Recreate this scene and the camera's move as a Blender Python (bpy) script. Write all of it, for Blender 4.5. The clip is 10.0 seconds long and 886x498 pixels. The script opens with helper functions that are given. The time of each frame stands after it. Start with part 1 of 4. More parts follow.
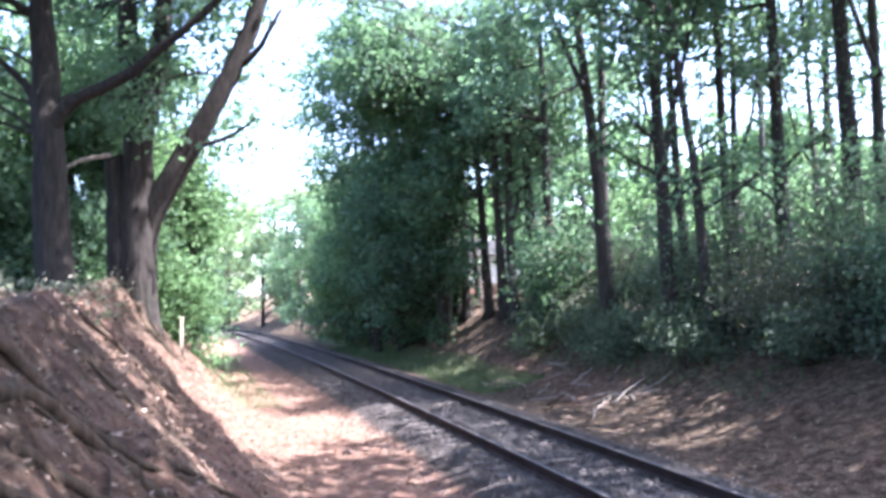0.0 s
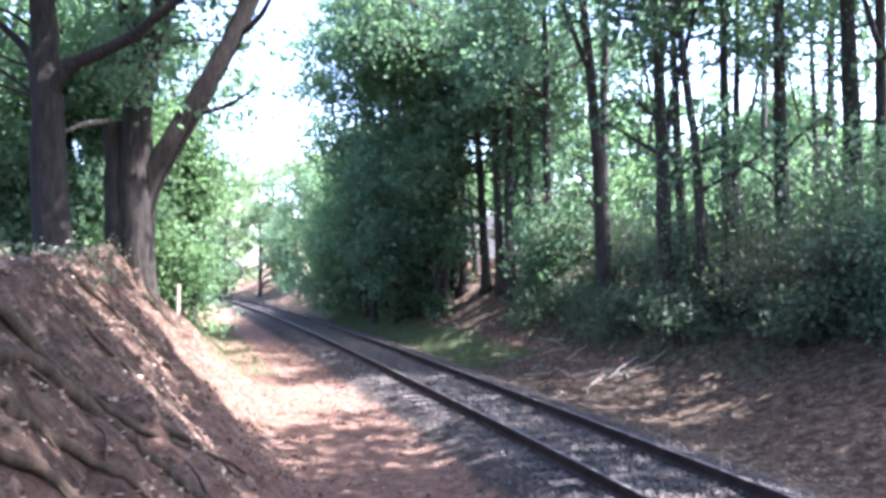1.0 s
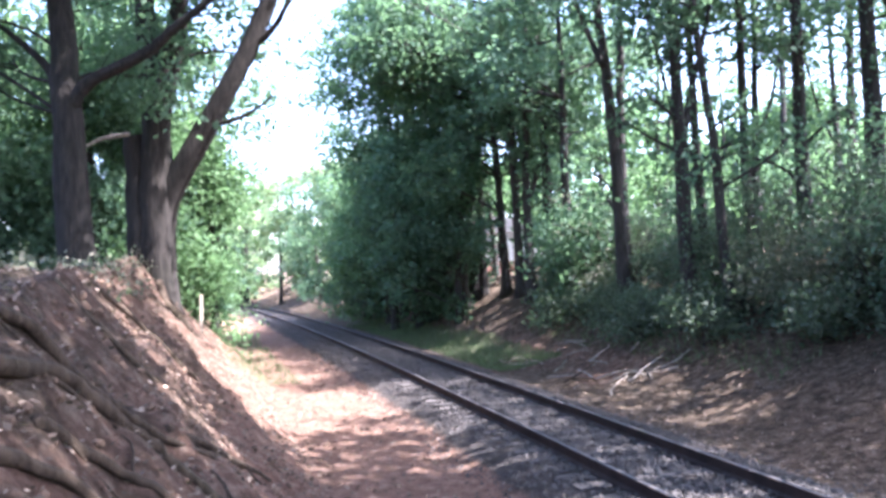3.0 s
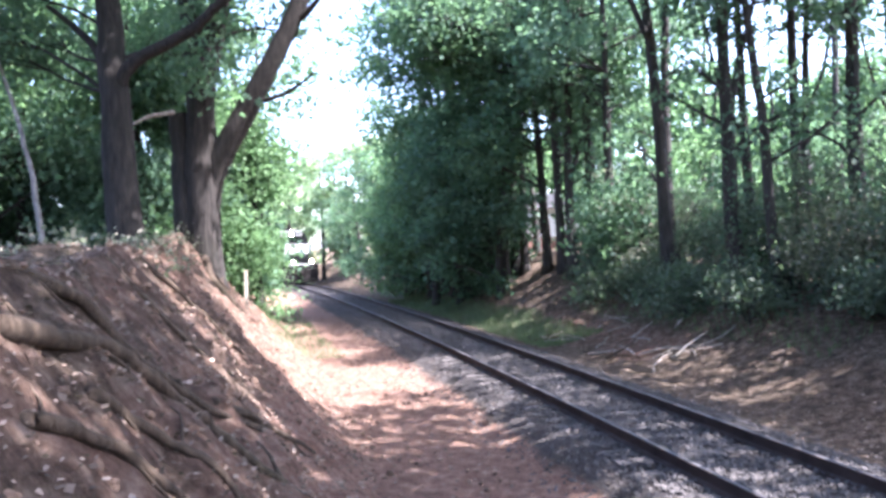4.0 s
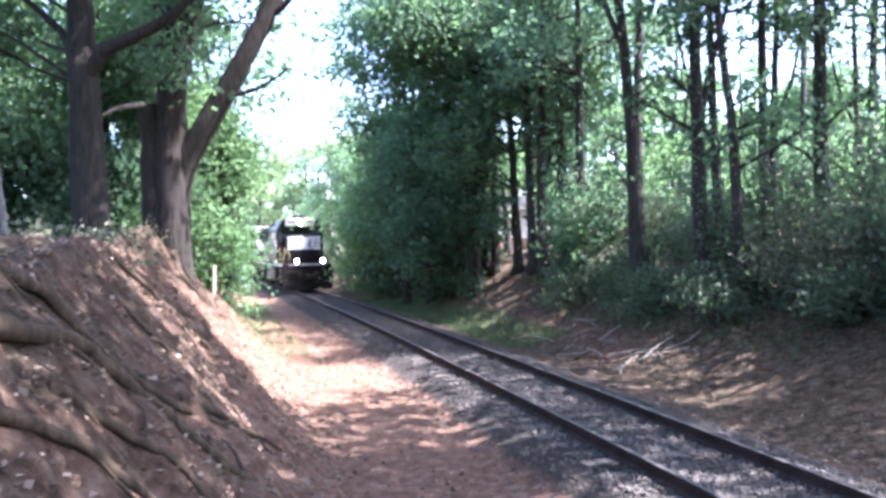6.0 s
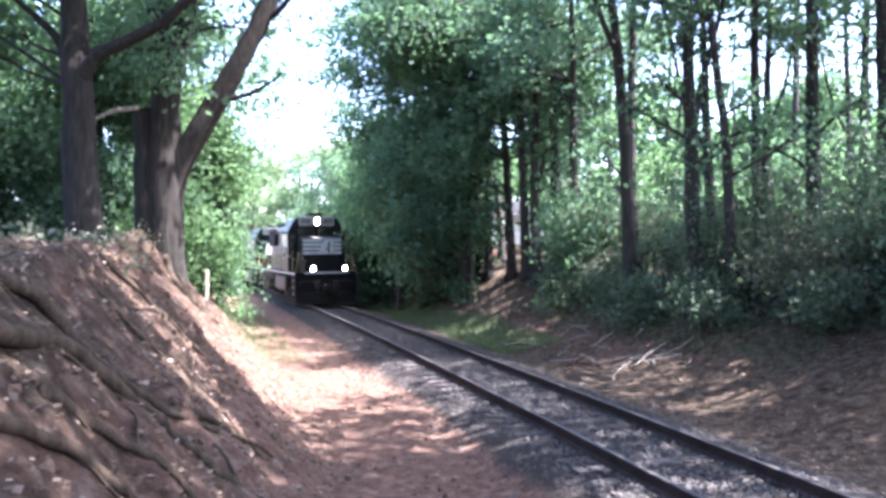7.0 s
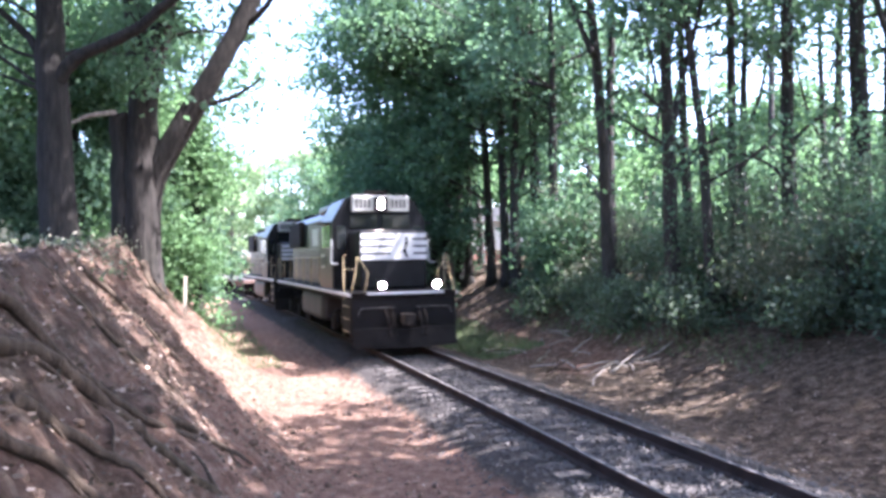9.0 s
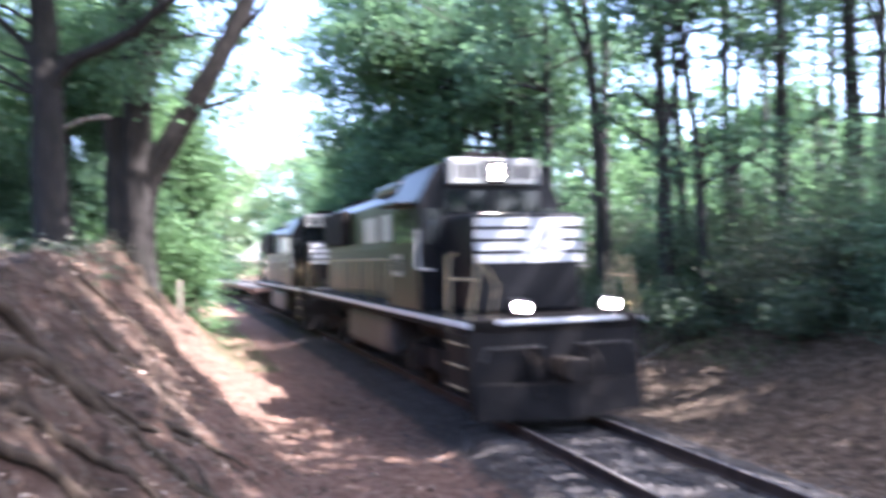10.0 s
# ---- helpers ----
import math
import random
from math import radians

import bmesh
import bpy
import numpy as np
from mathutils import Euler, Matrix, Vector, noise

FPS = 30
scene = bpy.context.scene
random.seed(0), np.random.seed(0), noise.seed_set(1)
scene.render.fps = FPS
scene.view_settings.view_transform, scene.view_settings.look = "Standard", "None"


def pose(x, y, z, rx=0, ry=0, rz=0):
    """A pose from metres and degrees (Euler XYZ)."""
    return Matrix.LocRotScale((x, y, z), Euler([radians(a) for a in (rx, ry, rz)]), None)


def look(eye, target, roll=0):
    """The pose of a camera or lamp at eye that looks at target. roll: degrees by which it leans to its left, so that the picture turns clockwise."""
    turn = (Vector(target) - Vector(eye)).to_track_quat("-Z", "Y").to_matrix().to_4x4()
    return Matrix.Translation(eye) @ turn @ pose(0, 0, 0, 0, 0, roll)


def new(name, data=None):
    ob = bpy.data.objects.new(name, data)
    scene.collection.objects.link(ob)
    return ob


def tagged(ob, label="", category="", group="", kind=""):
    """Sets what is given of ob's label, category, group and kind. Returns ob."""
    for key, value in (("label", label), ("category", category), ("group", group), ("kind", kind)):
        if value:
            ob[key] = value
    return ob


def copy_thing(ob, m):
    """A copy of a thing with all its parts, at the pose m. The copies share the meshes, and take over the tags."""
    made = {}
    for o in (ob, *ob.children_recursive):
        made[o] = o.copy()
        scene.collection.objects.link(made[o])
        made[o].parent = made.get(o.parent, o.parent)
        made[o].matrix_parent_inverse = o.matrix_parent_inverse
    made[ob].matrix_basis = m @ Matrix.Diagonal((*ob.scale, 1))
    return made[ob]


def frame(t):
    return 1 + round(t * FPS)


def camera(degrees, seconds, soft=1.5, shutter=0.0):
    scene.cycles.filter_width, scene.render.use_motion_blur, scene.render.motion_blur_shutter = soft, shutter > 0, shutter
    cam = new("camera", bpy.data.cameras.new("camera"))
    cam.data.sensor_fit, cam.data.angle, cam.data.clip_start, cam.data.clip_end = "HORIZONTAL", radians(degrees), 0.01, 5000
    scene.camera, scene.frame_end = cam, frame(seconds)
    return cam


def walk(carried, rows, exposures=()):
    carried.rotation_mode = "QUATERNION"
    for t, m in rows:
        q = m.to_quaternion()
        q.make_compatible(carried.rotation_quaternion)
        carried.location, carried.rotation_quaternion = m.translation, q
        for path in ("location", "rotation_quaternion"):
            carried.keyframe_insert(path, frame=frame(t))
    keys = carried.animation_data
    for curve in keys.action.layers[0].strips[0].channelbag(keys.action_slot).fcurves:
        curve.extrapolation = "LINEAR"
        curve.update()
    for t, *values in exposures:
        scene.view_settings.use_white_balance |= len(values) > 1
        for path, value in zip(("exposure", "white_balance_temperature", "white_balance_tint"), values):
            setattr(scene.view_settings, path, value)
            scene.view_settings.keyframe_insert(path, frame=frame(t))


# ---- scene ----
EYE = (0.0, 0.0, 2.7)
cam = camera(59.8, 10.0, soft=3.3, shutter=0.9)
# seconds, yaw, pitch, roll in degrees: a hand-held camera on one spot
TURNS = [
    (0.0, 0.07, 3.06, -2.35), (0.5, 1.03, 1.78, -1.85), (1.0, -0.02, 1.12, -1.01), (1.5, 0.46, 0.37, -2.05),
    (2.0, 1.11, 1.66, -1.92), (2.2, 1.03, 1.72, -2.34), (3.5, 2.2, 0.74, -2.08), (4.0, 4.52, -0.2, -2.42),
    (4.5, -0.79, -0.43, -2.01), (5.0, 0.46, -1.58, -0.86), (5.5, 1.91, -0.08, -0.35), (5.7, 2.47, -0.37, -1.16),
    (7.0, 1.9, 0.11, -0.93), (7.5, 0.18, -0.08, -0.4), (8.0, -0.41, -0.29, -0.12), (8.5, 0.25, 0.91, -0.99),
    (9.0, 0.41, 0.5, -0.99), (9.5, -0.59, 0.4, -0.67), (9.7, -0.95, 0.5, -0.9), (9.8, -0.1, 0.6, -1.0),
    (9.9, -1.15, 0.55, -1.1), (10.0, 0.05, 0.74, -1.19),
]
walk(cam, [(t, pose(*EYE, 90 + pitch, 0, yaw) @ pose(0, 0, 0, 0, 0, roll)) for t, yaw, pitch, roll in TURNS], exposures=[(0.0, 3.46, 5660, 25.0), (10.0, 3.46, 5660, 25.0)])

# ---- light ----
SUN_AZ, SUN_EL = 100.0, 56.0      # degrees clockwise from +y, and above the horizon
world = bpy.data.worlds.new("sky")
scene.world = world
world.use_nodes = True
wn = world.node_tree
sky = wn.nodes.new("ShaderNodeTexSky")
sky.sky_type = "NISHITA"
sky.sun_disc = False
sky.sun_elevation, sky.sun_rotation = radians(SUN_EL), radians(SUN_AZ)
sky.dust_density, sky.air_density = 2.5, 1.0
wn.nodes["Background"].inputs["Strength"].default_value = 0.13
wn.links.new(sky.outputs[0], wn.nodes["Background"].inputs["Color"])
SUN_DIR = Vector((math.sin(radians(SUN_AZ)) * math.cos(radians(SUN_EL)), math.cos(radians(SUN_AZ)) * math.cos(radians(SUN_EL)), math.sin(radians(SUN_EL))))
sun_data = bpy.data.lights.new("sun", "SUN")
sun_data.energy, sun_data.angle, sun_data.color = 5.0, radians(0.53), (1.0, 0.95, 0.86)
sun = new("sun", sun_data)
sun.matrix_world = look(SUN_DIR * 60, (0, 0, 0))


# ---- materials ----
def shader(name):
    m = bpy.data.materials.new(name)
    m.use_nodes = True
    return m, m.node_tree.nodes, m.node_tree.links, m.node_tree.nodes["Principled BSDF"]


def ramp(n, l, fac, stops):
    r = n.new("ShaderNodeValToRGB")
    while len(r.color_ramp.elements) < len(stops):
        r.color_ramp.elements.new(0.5)
    for e, (p, c) in zip(r.color_ramp.elements, stops):
        e.position, e.color = p, (*c, 1)
    l.new(fac, r.inputs[0])
    return r.outputs[0]


def noise_tex(n, l, scale, detail=6, rough=0.6, space="Object"):
    co = n.new("ShaderNodeTexCoord")
    t = n.new("ShaderNodeTexNoise")
    t.inputs["Scale"].default_value, t.inputs["Detail"].default_value, t.inputs["Roughness"].default_value = scale, detail, rough
    l.new(co.outputs[space], t.inputs["Vector"])
    return t.outputs["Fac"]


def mixc(n, l, fac, a, b, mode="MIX"):
    m = n.new("ShaderNodeMix")
    m.data_type, m.blend_type = "RGBA", mode
    for sock, v in ((m.inputs[0], fac), (m.inputs[6], a), (m.inputs[7], b)):
        if hasattr(v, "links"):
            l.new(v, sock)
        else:
            sock.default_value = v if isinstance(v, float) else (*v, 1)
    return m.outputs[2]


def bump(n, l, b, height, strength, dist):
    k = n.new("ShaderNodeBump")
    k.inputs["Strength"].default_value, k.inputs["Distance"].default_value = strength, dist
    l.new(height, k.inputs["Height"])
    l.new(k.outputs[0], b.inputs["Normal"])


def surface(name, dark, light, scale=6.0, rough=0.7, metal=0.0, fine=60.0, relief=0.3, dist=0.01, space="Object", spec=0.5):
    m, n, l, b = shader(name)
    big = noise_tex(n, l, scale, 5, 0.6, space)
    small = noise_tex(n, l, fine, 4, 0.7, space)
    base = ramp(n, l, big, [(0.3, dark), (0.7, light)])
    shade = ramp(n, l, small, [(0.25, (0.6, 0.6, 0.6)), (0.75, (1.0, 1.0, 1.0))])
    l.new(mixc(n, l, 0.7, base, shade, "MULTIPLY"), b.inputs["Base Color"])
    b.inputs["Roughness"].default_value, b.inputs["Metallic"].default_value = rough, metal
    b.inputs["Specular IOR Level"].default_value = spec
    bump(n, l, b, small, relief, dist)
    return m


def leaf_material(name, dark, mid, light, trans=0.45, rough=0.62):
    m, n, l, b = shader(name)
    geo = n.new("ShaderNodeNewGeometry")
    col = ramp(n, l, geo.outputs["Random Per Island"], [(0.0, dark), (0.55, mid), (1.0, light)])
    l.new(col, b.inputs["Base Color"])
    b.inputs["Roughness"].default_value = rough
    b.inputs["Specular IOR Level"].default_value = 0.22
    tr = n.new("ShaderNodeBsdfTranslucent")
    warm = mixc(n, l, 0.5, col, (0.17, 0.30, 0.12))
    l.new(warm, tr.inputs["Color"])
    mx = n.new("ShaderNodeMixShader")
    mx.inputs[0].default_value = trans
    l.new(b.outputs[0], mx.inputs[1])
    l.new(tr.outputs[0], mx.inputs[2])
    l.new(mx.outputs[0], n["Material Output"].inputs["Surface"])
    return m


def glow_material(name, colour, strength):
    m, n, l, b = shader(name)
    b.inputs["Emission Color"].default_value = (*colour, 1)
    b.inputs["Emission Strength"].default_value = strength
    b.inputs["Base Color"].default_value = (0.8, 0.8, 0.75, 1)
    return m


def ground_material():
    m, n, l, b = shader("forest_floor")
    at = n.new("ShaderNodeAttribute")
    at.attribute_name = "soil"
    sep = n.new("ShaderNodeSeparateColor")
    l.new(at.outputs["Color"], sep.inputs[0])
    big = noise_tex(n, l, 0.7, 6, 0.65)
    mid = noise_tex(n, l, 5.0, 8, 0.7)
    fine = noise_tex(n, l, 38.0, 6, 0.75)
    litter = ramp(n, l, mid, [(0.30, (0.026, 0.0175, 0.0105)), (0.48, (0.096, 0.067, 0.045)), (0.66, (0.24, 0.182, 0.132))])
    clay = ramp(n, l, mid, [(0.3, (0.115, 0.062, 0.042)), (0.52, (0.265, 0.155, 0.108)), (0.75, (0.45, 0.325, 0.25))])
    gravel = ramp(n, l, fine, [(0.3, (0.026, 0.022, 0.02)), (0.52, (0.062, 0.053, 0.047)), (0.72, (0.14, 0.122, 0.11))])
    grass = ramp(n, l, mid, [(0.3, (0.05, 0.065, 0.03)), (0.7, (0.15, 0.16, 0.09))])
    wob = n.new("ShaderNodeMath")
    wob.operation = "MULTIPLY_ADD"
    l.new(big, wob.inputs[0])
    wob.inputs[1].default_value = 0.9
    wob.inputs[2].default_value = -0.45

    def mask(ch):
        a = n.new("ShaderNodeMath")
        a.operation = "ADD"
        l.new(sep.outputs[ch], a.inputs[0])
        l.new(wob.outputs[0], a.inputs[1])
        s = n.new("ShaderNodeMapRange")
        s.interpolation_type = "SMOOTHSTEP"
        s.inputs["From Min"].default_value, s.inputs["From Max"].default_value = 0.3, 0.7
        l.new(a.outputs[0], s.inputs["Value"])
        return s.outputs[0]

    c = mixc(n, l, mask(0), litter, clay)
    c = mixc(n, l, mask(2), c, grass)
    c = mixc(n, l, mask(1), c, gravel)
    speck = ramp(n, l, fine, [(0.3, (0.5, 0.5, 0.5)), (0.65, (1, 1, 1))])
    l.new(mixc(n, l, 0.8, c, speck, "MULTIPLY"), b.inputs["Base Color"])
    b.inputs["Roughness"].default_value = 0.95
    b.inputs["Specular IOR Level"].default_value = 0.15
    add = n.new("ShaderNodeMath")
    add.operation = "ADD"
    l.new(mid, add.inputs[0])
    l.new(fine, add.inputs[1])
    bump(n, l, b, add.outputs[0], 1.0, 0.12)
    return m


def bark_material(name, dark, light):
    m, n, l, b = shader(name)
    co = n.new("ShaderNodeTexCoord")
    mp = n.new("ShaderNodeMapping")
    mp.inputs["Scale"].default_value = (14, 14, 2.2)
    l.new(co.outputs["Object"], mp.inputs["Vector"])
    t = n.new("ShaderNodeTexNoise")
    t.inputs["Scale"].default_value, t.inputs["Detail"].default_value, t.inputs["Roughness"].default_value = 1.0, 7, 0.7
    l.new(mp.outputs[0], t.inputs["Vector"])
    big = noise_tex(n, l, 0.9, 4)
    c = ramp(n, l, t.outputs["Fac"], [(0.32, dark), (0.68, light)])
    moss = ramp(n, l, big, [(0.5, (1, 1, 1)), (0.75, (0.62, 0.72, 0.55))])
    l.new(mixc(n, l, 0.8, c, moss, "MULTIPLY"), b.inputs["Base Color"])
    b.inputs["Roughness"].default_value = 0.9
    b.inputs["Specular IOR Level"].default_value = 0.2
    bump(n, l, b, t.outputs["Fac"], 0.9, 0.05)
    return m


M_GROUND = ground_material()
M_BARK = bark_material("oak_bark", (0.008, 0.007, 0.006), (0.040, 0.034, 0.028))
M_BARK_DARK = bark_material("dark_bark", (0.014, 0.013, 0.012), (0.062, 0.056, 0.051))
M_BARK_PALE = bark_material("pale_bark", (0.12, 0.11, 0.10), (0.34, 0.31, 0.28))
M_ROOT = bark_material("root_bark", (0.02, 0.0145, 0.009), (0.085, 0.06, 0.04))
M_DEADWOOD = bark_material("dead_wood", (0.16, 0.13, 0.11), (0.42, 0.37, 0.32))
M_LEAF = leaf_material("oak_leaf", (0.036, 0.075, 0.049), (0.065, 0.122, 0.076), (0.115, 0.185, 0.112), 0.52)
M_LEAF_DARK = leaf_material("dark_leaf", (0.036, 0.073, 0.054), (0.066, 0.126, 0.088), (0.125, 0.20, 0.135), 0.48)
# lighter copy of the oak leaf, sunlight put into its colour
M_LEAF_BRIGHT = leaf_material("sunlit_bright_leaf", (0.05, 0.10, 0.04), (0.09, 0.17, 0.07), (0.16, 0.25, 0.12), 0.5)
# paled so that far sun glare and haze sit in the colour
M_LEAF_PALE = leaf_material("glare_pale_leaf", (0.13, 0.18, 0.09), (0.22, 0.29, 0.15), (0.34, 0.41, 0.25), 0.55)
M_PLOUGH = surface("dusty_plough_steel", (0.006, 0.0052, 0.0048), (0.018, 0.016, 0.0145), 2, 0.85, 0, 25, spec=0.1)
M_LEAF_SHRUB = leaf_material("shrub_leaf", (0.032, 0.047, 0.034), (0.060, 0.082, 0.058), (0.12, 0.145, 0.10), 0.38)
M_LEAF_DRY = leaf_material("dry_shrub_leaf", (0.05, 0.055, 0.039), (0.105, 0.108, 0.075), (0.23, 0.212, 0.158), 0.35)
M_LITTER = leaf_material("fallen_leaf", (0.05, 0.036, 0.026), (0.125, 0.09, 0.066), (0.28, 0.215, 0.165), 0.1, 0.85)
M_GRASS = leaf_material("grass_blade", (0.045, 0.07, 0.03), (0.085, 0.115, 0.05), (0.18, 0.19, 0.10), 0.4)
M_RAIL = surface("rusty_rail_steel", (0.022, 0.015, 0.013), (0.055, 0.037, 0.03), 3, 0.85, 0.0, 80, spec=0.15)
M_RAILTOP = surface("worn_rail_head", (0.05, 0.046, 0.045), (0.11, 0.10, 0.10), 5, 0.5, 0.3, 40, 0.05)
M_CLOD = surface("crumbled_clay", (0.065, 0.042, 0.028), (0.18, 0.12, 0.082), 2.5, 0.95, 0, 40, 0.6, 0.01, spec=0.15)
M_TIE = surface("creosoted_tie_wood", (0.028, 0.023, 0.02), (0.085, 0.072, 0.062), 4, 0.9, 0, 50, 0.7, 0.02)
M_STONE = surface("ballast_stone", (0.035, 0.030, 0.027), (0.105, 0.094, 0.085), 3, 0.9, 0, 50)
M_BLACK = surface("black_engine_paint", (0.005, 0.005, 0.006), (0.012, 0.012, 0.013), 1.2, 0.35, 0, 30, 0.05, spec=0.14)
# engine black made lighter, the sky's reflection put into the colour
M_HOOD = surface("sky_sheen_black_hood_paint", (0.008, 0.009, 0.0095), (0.022, 0.024, 0.024), 0.8, 0.36, 0, 14, 0.08, spec=0.2)
M_UNDER = surface("grimy_running_gear", (0.008, 0.0068, 0.006), (0.025, 0.0205, 0.0175), 3, 0.85, 0.0, 40, spec=0.12)
M_PILOT = surface("worn_pilot_steel", (0.003, 0.0026, 0.0025), (0.009, 0.0075, 0.007), 2.0, 0.7, 0.0, 30, spec=0.15)
M_WHITE = surface("white_engine_paint", (0.42, 0.42, 0.41), (0.58, 0.58, 0.57), 2, 0.45, 0, 30, 0.05)
M_YELLOW = surface("faded_yellow_rail_paint", (0.28, 0.215, 0.11), (0.43, 0.35, 0.21), 3, 0.5, 0, 30, 0.05)
M_RUST = surface("rusty_wagon_steel", (0.085, 0.048, 0.037), (0.17, 0.105, 0.082), 1.2, 0.85, 0, 20, 0.2)
M_TANK = surface("grey_fuel_tank", (0.022, 0.021, 0.02), (0.055, 0.052, 0.049), 1.5, 0.6, 0, 20)
M_BOARD = surface("number_board_white", (0.24, 0.24, 0.22), (0.34, 0.34, 0.31), 3, 0.4, 0, 30, 0.02)
M_LAMP = glow_material("headlight_glow", (1.0, 0.84, 0.64), 90.0)
M_LENS_OFF = surface("unlit_lens_glass", (0.10, 0.10, 0.10), (0.16, 0.16, 0.15), 3, 0.15, 0, 30, 0.02)
M_POST = surface("weathered_post_wood", (0.30, 0.26, 0.19), (0.46, 0.40, 0.31), 4, 0.8, 0, 40, 0.3)
M_BRICK = surface("far_brick", (0.26, 0.12, 0.09), (0.36, 0.19, 0.15), 2, 0.9, 0, 12)
M_SIDING = surface("pale_siding", (0.70, 0.70, 0.70), (0.82, 0.82, 0.82), 1, 0.6, 0, 8)
M_ROOF = surface("grey_shingle", (0.10, 0.10, 0.11), (0.2, 0.2, 0.21), 2, 0.9, 0, 12)


def glass_material():
    m, n, l, b = shader("dark_window_glass")
    b.inputs["Base Color"].default_value = (0.012, 0.014, 0.015, 1)
    b.inputs["Roughness"].default_value = 0.06
    return m


M_GLASS = glass_material()


# ---- mesh helpers ----
def mesh_of(name, bm, material, smooth=False):
    me = bpy.data.meshes.new(name)
    bm.normal_update()
    bm.to_mesh(me)
    bm.free()
    for mt in material if isinstance(material, (list, tuple)) else [material]:
        me.materials.append(mt)
    if smooth:
        me.shade_smooth()
    return me


def part(name, bm, material, parent=None, label="", smooth=False):
    ob = new(name, mesh_of(name, bm, material, smooth))
    if parent:
        ob.parent = parent
    if label:
        tagged(ob, label)
    return ob


def thing(name, m, label, category, group="", kind=""):
    ob = new(name)
    ob.empty_display_size = 0.2
    ob.matrix_world = m
    return tagged(ob, label, category, group, kind)


def box(bm, x0, x1, y0, y1, z0, z1, bevel=0.0, mat=0):
    made = bmesh.ops.create_cube(bm, size=1.0, matrix=Matrix.LocRotScale(((x0 + x1) / 2, (y0 + y1) / 2, (z0 + z1) / 2), None, (x1 - x0, y1 - y0, z1 - z0)))
    faces = {f for v in made["verts"] for f in v.link_faces}
    for f in faces:
        f.material_index = mat
    if bevel:
        edges = {e for v in made["verts"] for e in v.link_edges}
        bmesh.ops.bevel(bm, geom=list(edges), offset=bevel, segments=2, affect="EDGES", profile=0.5)
    return bm


def cyl(bm, a, b, r0, r1=None, seg=10):
    a, b = Vector(a), Vector(b)
    q = (b - a).to_track_quat("Z", "Y").to_matrix().to_4x4()
    bmesh.ops.create_cone(bm, cap_ends=True, segments=seg, radius1=r0, radius2=r0 if r1 is None else r1, depth=(b - a).length, matrix=Matrix.Translation((a + b) / 2) @ q)
    return bm


def prism(bm, outline, y0, y1, mat=0):
    """A plate with an outline in x and z, from y0 to y1."""
    a = [bm.verts.new((x, y0, z)) for x, z in outline]
    b = [bm.verts.new((x, y1, z)) for x, z in outline]
    fs = [bm.faces.new(a), bm.faces.new(b[::-1])]
    for i in range(len(a)):
        j = (i + 1) % len(a)
        fs.append(bm.faces.new((a[j], a[i], b[i], b[j])))
    for f in fs:
        f.material_index = mat
    return bm


def tube(bm, pts, radii, seg=8, rough=0.0, rng=random):
    """A tapered limb through the points."""
    rings = []
    pts = [Vector(p) for p in pts]
    for i, p in enumerate(pts):
        d = (pts[min(i + 1, len(pts) - 1)] - pts[max(i - 1, 0)]).normalized()
        side = d.cross(Vector((0.31, 0.95, 0.12))).normalized()
        up = side.cross(d)
        ring = []
        for k in range(seg):
            a = 2 * math.pi * k / seg
            r = radii[i] * (1 + rough * rng.uniform(-1, 1))
            ring.append(bm.verts.new(p + (side * math.cos(a) + up * math.sin(a)) * r))
        rings.append(ring)
    for r0, r1 in zip(rings, rings[1:]):
        for k in range(seg):
            bm.faces.new((r0[k], r0[(k + 1) % seg], r1[(k + 1) % seg], r1[k]))
    bm.faces.new(rings[-1])
    bm.faces.new(rings[0][::-1])
    return bm


def bend(pts, steps=4, wob=0.0, rng=random):
    """A smooth line through the points, with a slight waver."""
    pts = [Vector(p) for p in pts]
    out = []
    for i in range(len(pts) - 1):
        p0, p1, p2, p3 = pts[max(i - 1, 0)], pts[i], pts[i + 1], pts[min(i + 2, len(pts) - 1)]
        for k in range(steps):
            t = k / steps
            q = 0.5 * (2 * p1 + (p2 - p0) * t + (2 * p0 - 5 * p1 + 4 * p2 - p3) * t * t + (3 * p1 - p0 - 3 * p2 + p3) * t ** 3)
            out.append(q + Vector((rng.uniform(-wob, wob), rng.uniform(-wob, wob), 0)))
    return out + [pts[-1]]


def quads_mesh(name, verts, material, n_side=4):
    """A mesh of many loose faces from an array of shape (faces, sides, 3)."""
    k = len(verts)
    me = bpy.data.meshes.new(name)
    me.vertices.add(k * n_side)
    me.vertices.foreach_set("co", verts.reshape(-1).astype(np.float32))
    me.loops.add(k * n_side)
    me.loops.foreach_set("vertex_index", np.arange(k * n_side, dtype=np.int32))
    me.polygons.add(k)
    me.polygons.foreach_set("loop_start", np.arange(0, k * n_side, n_side, dtype=np.int32))
    me.materials.append(material)
    me.update(calc_edges=True)
    return me


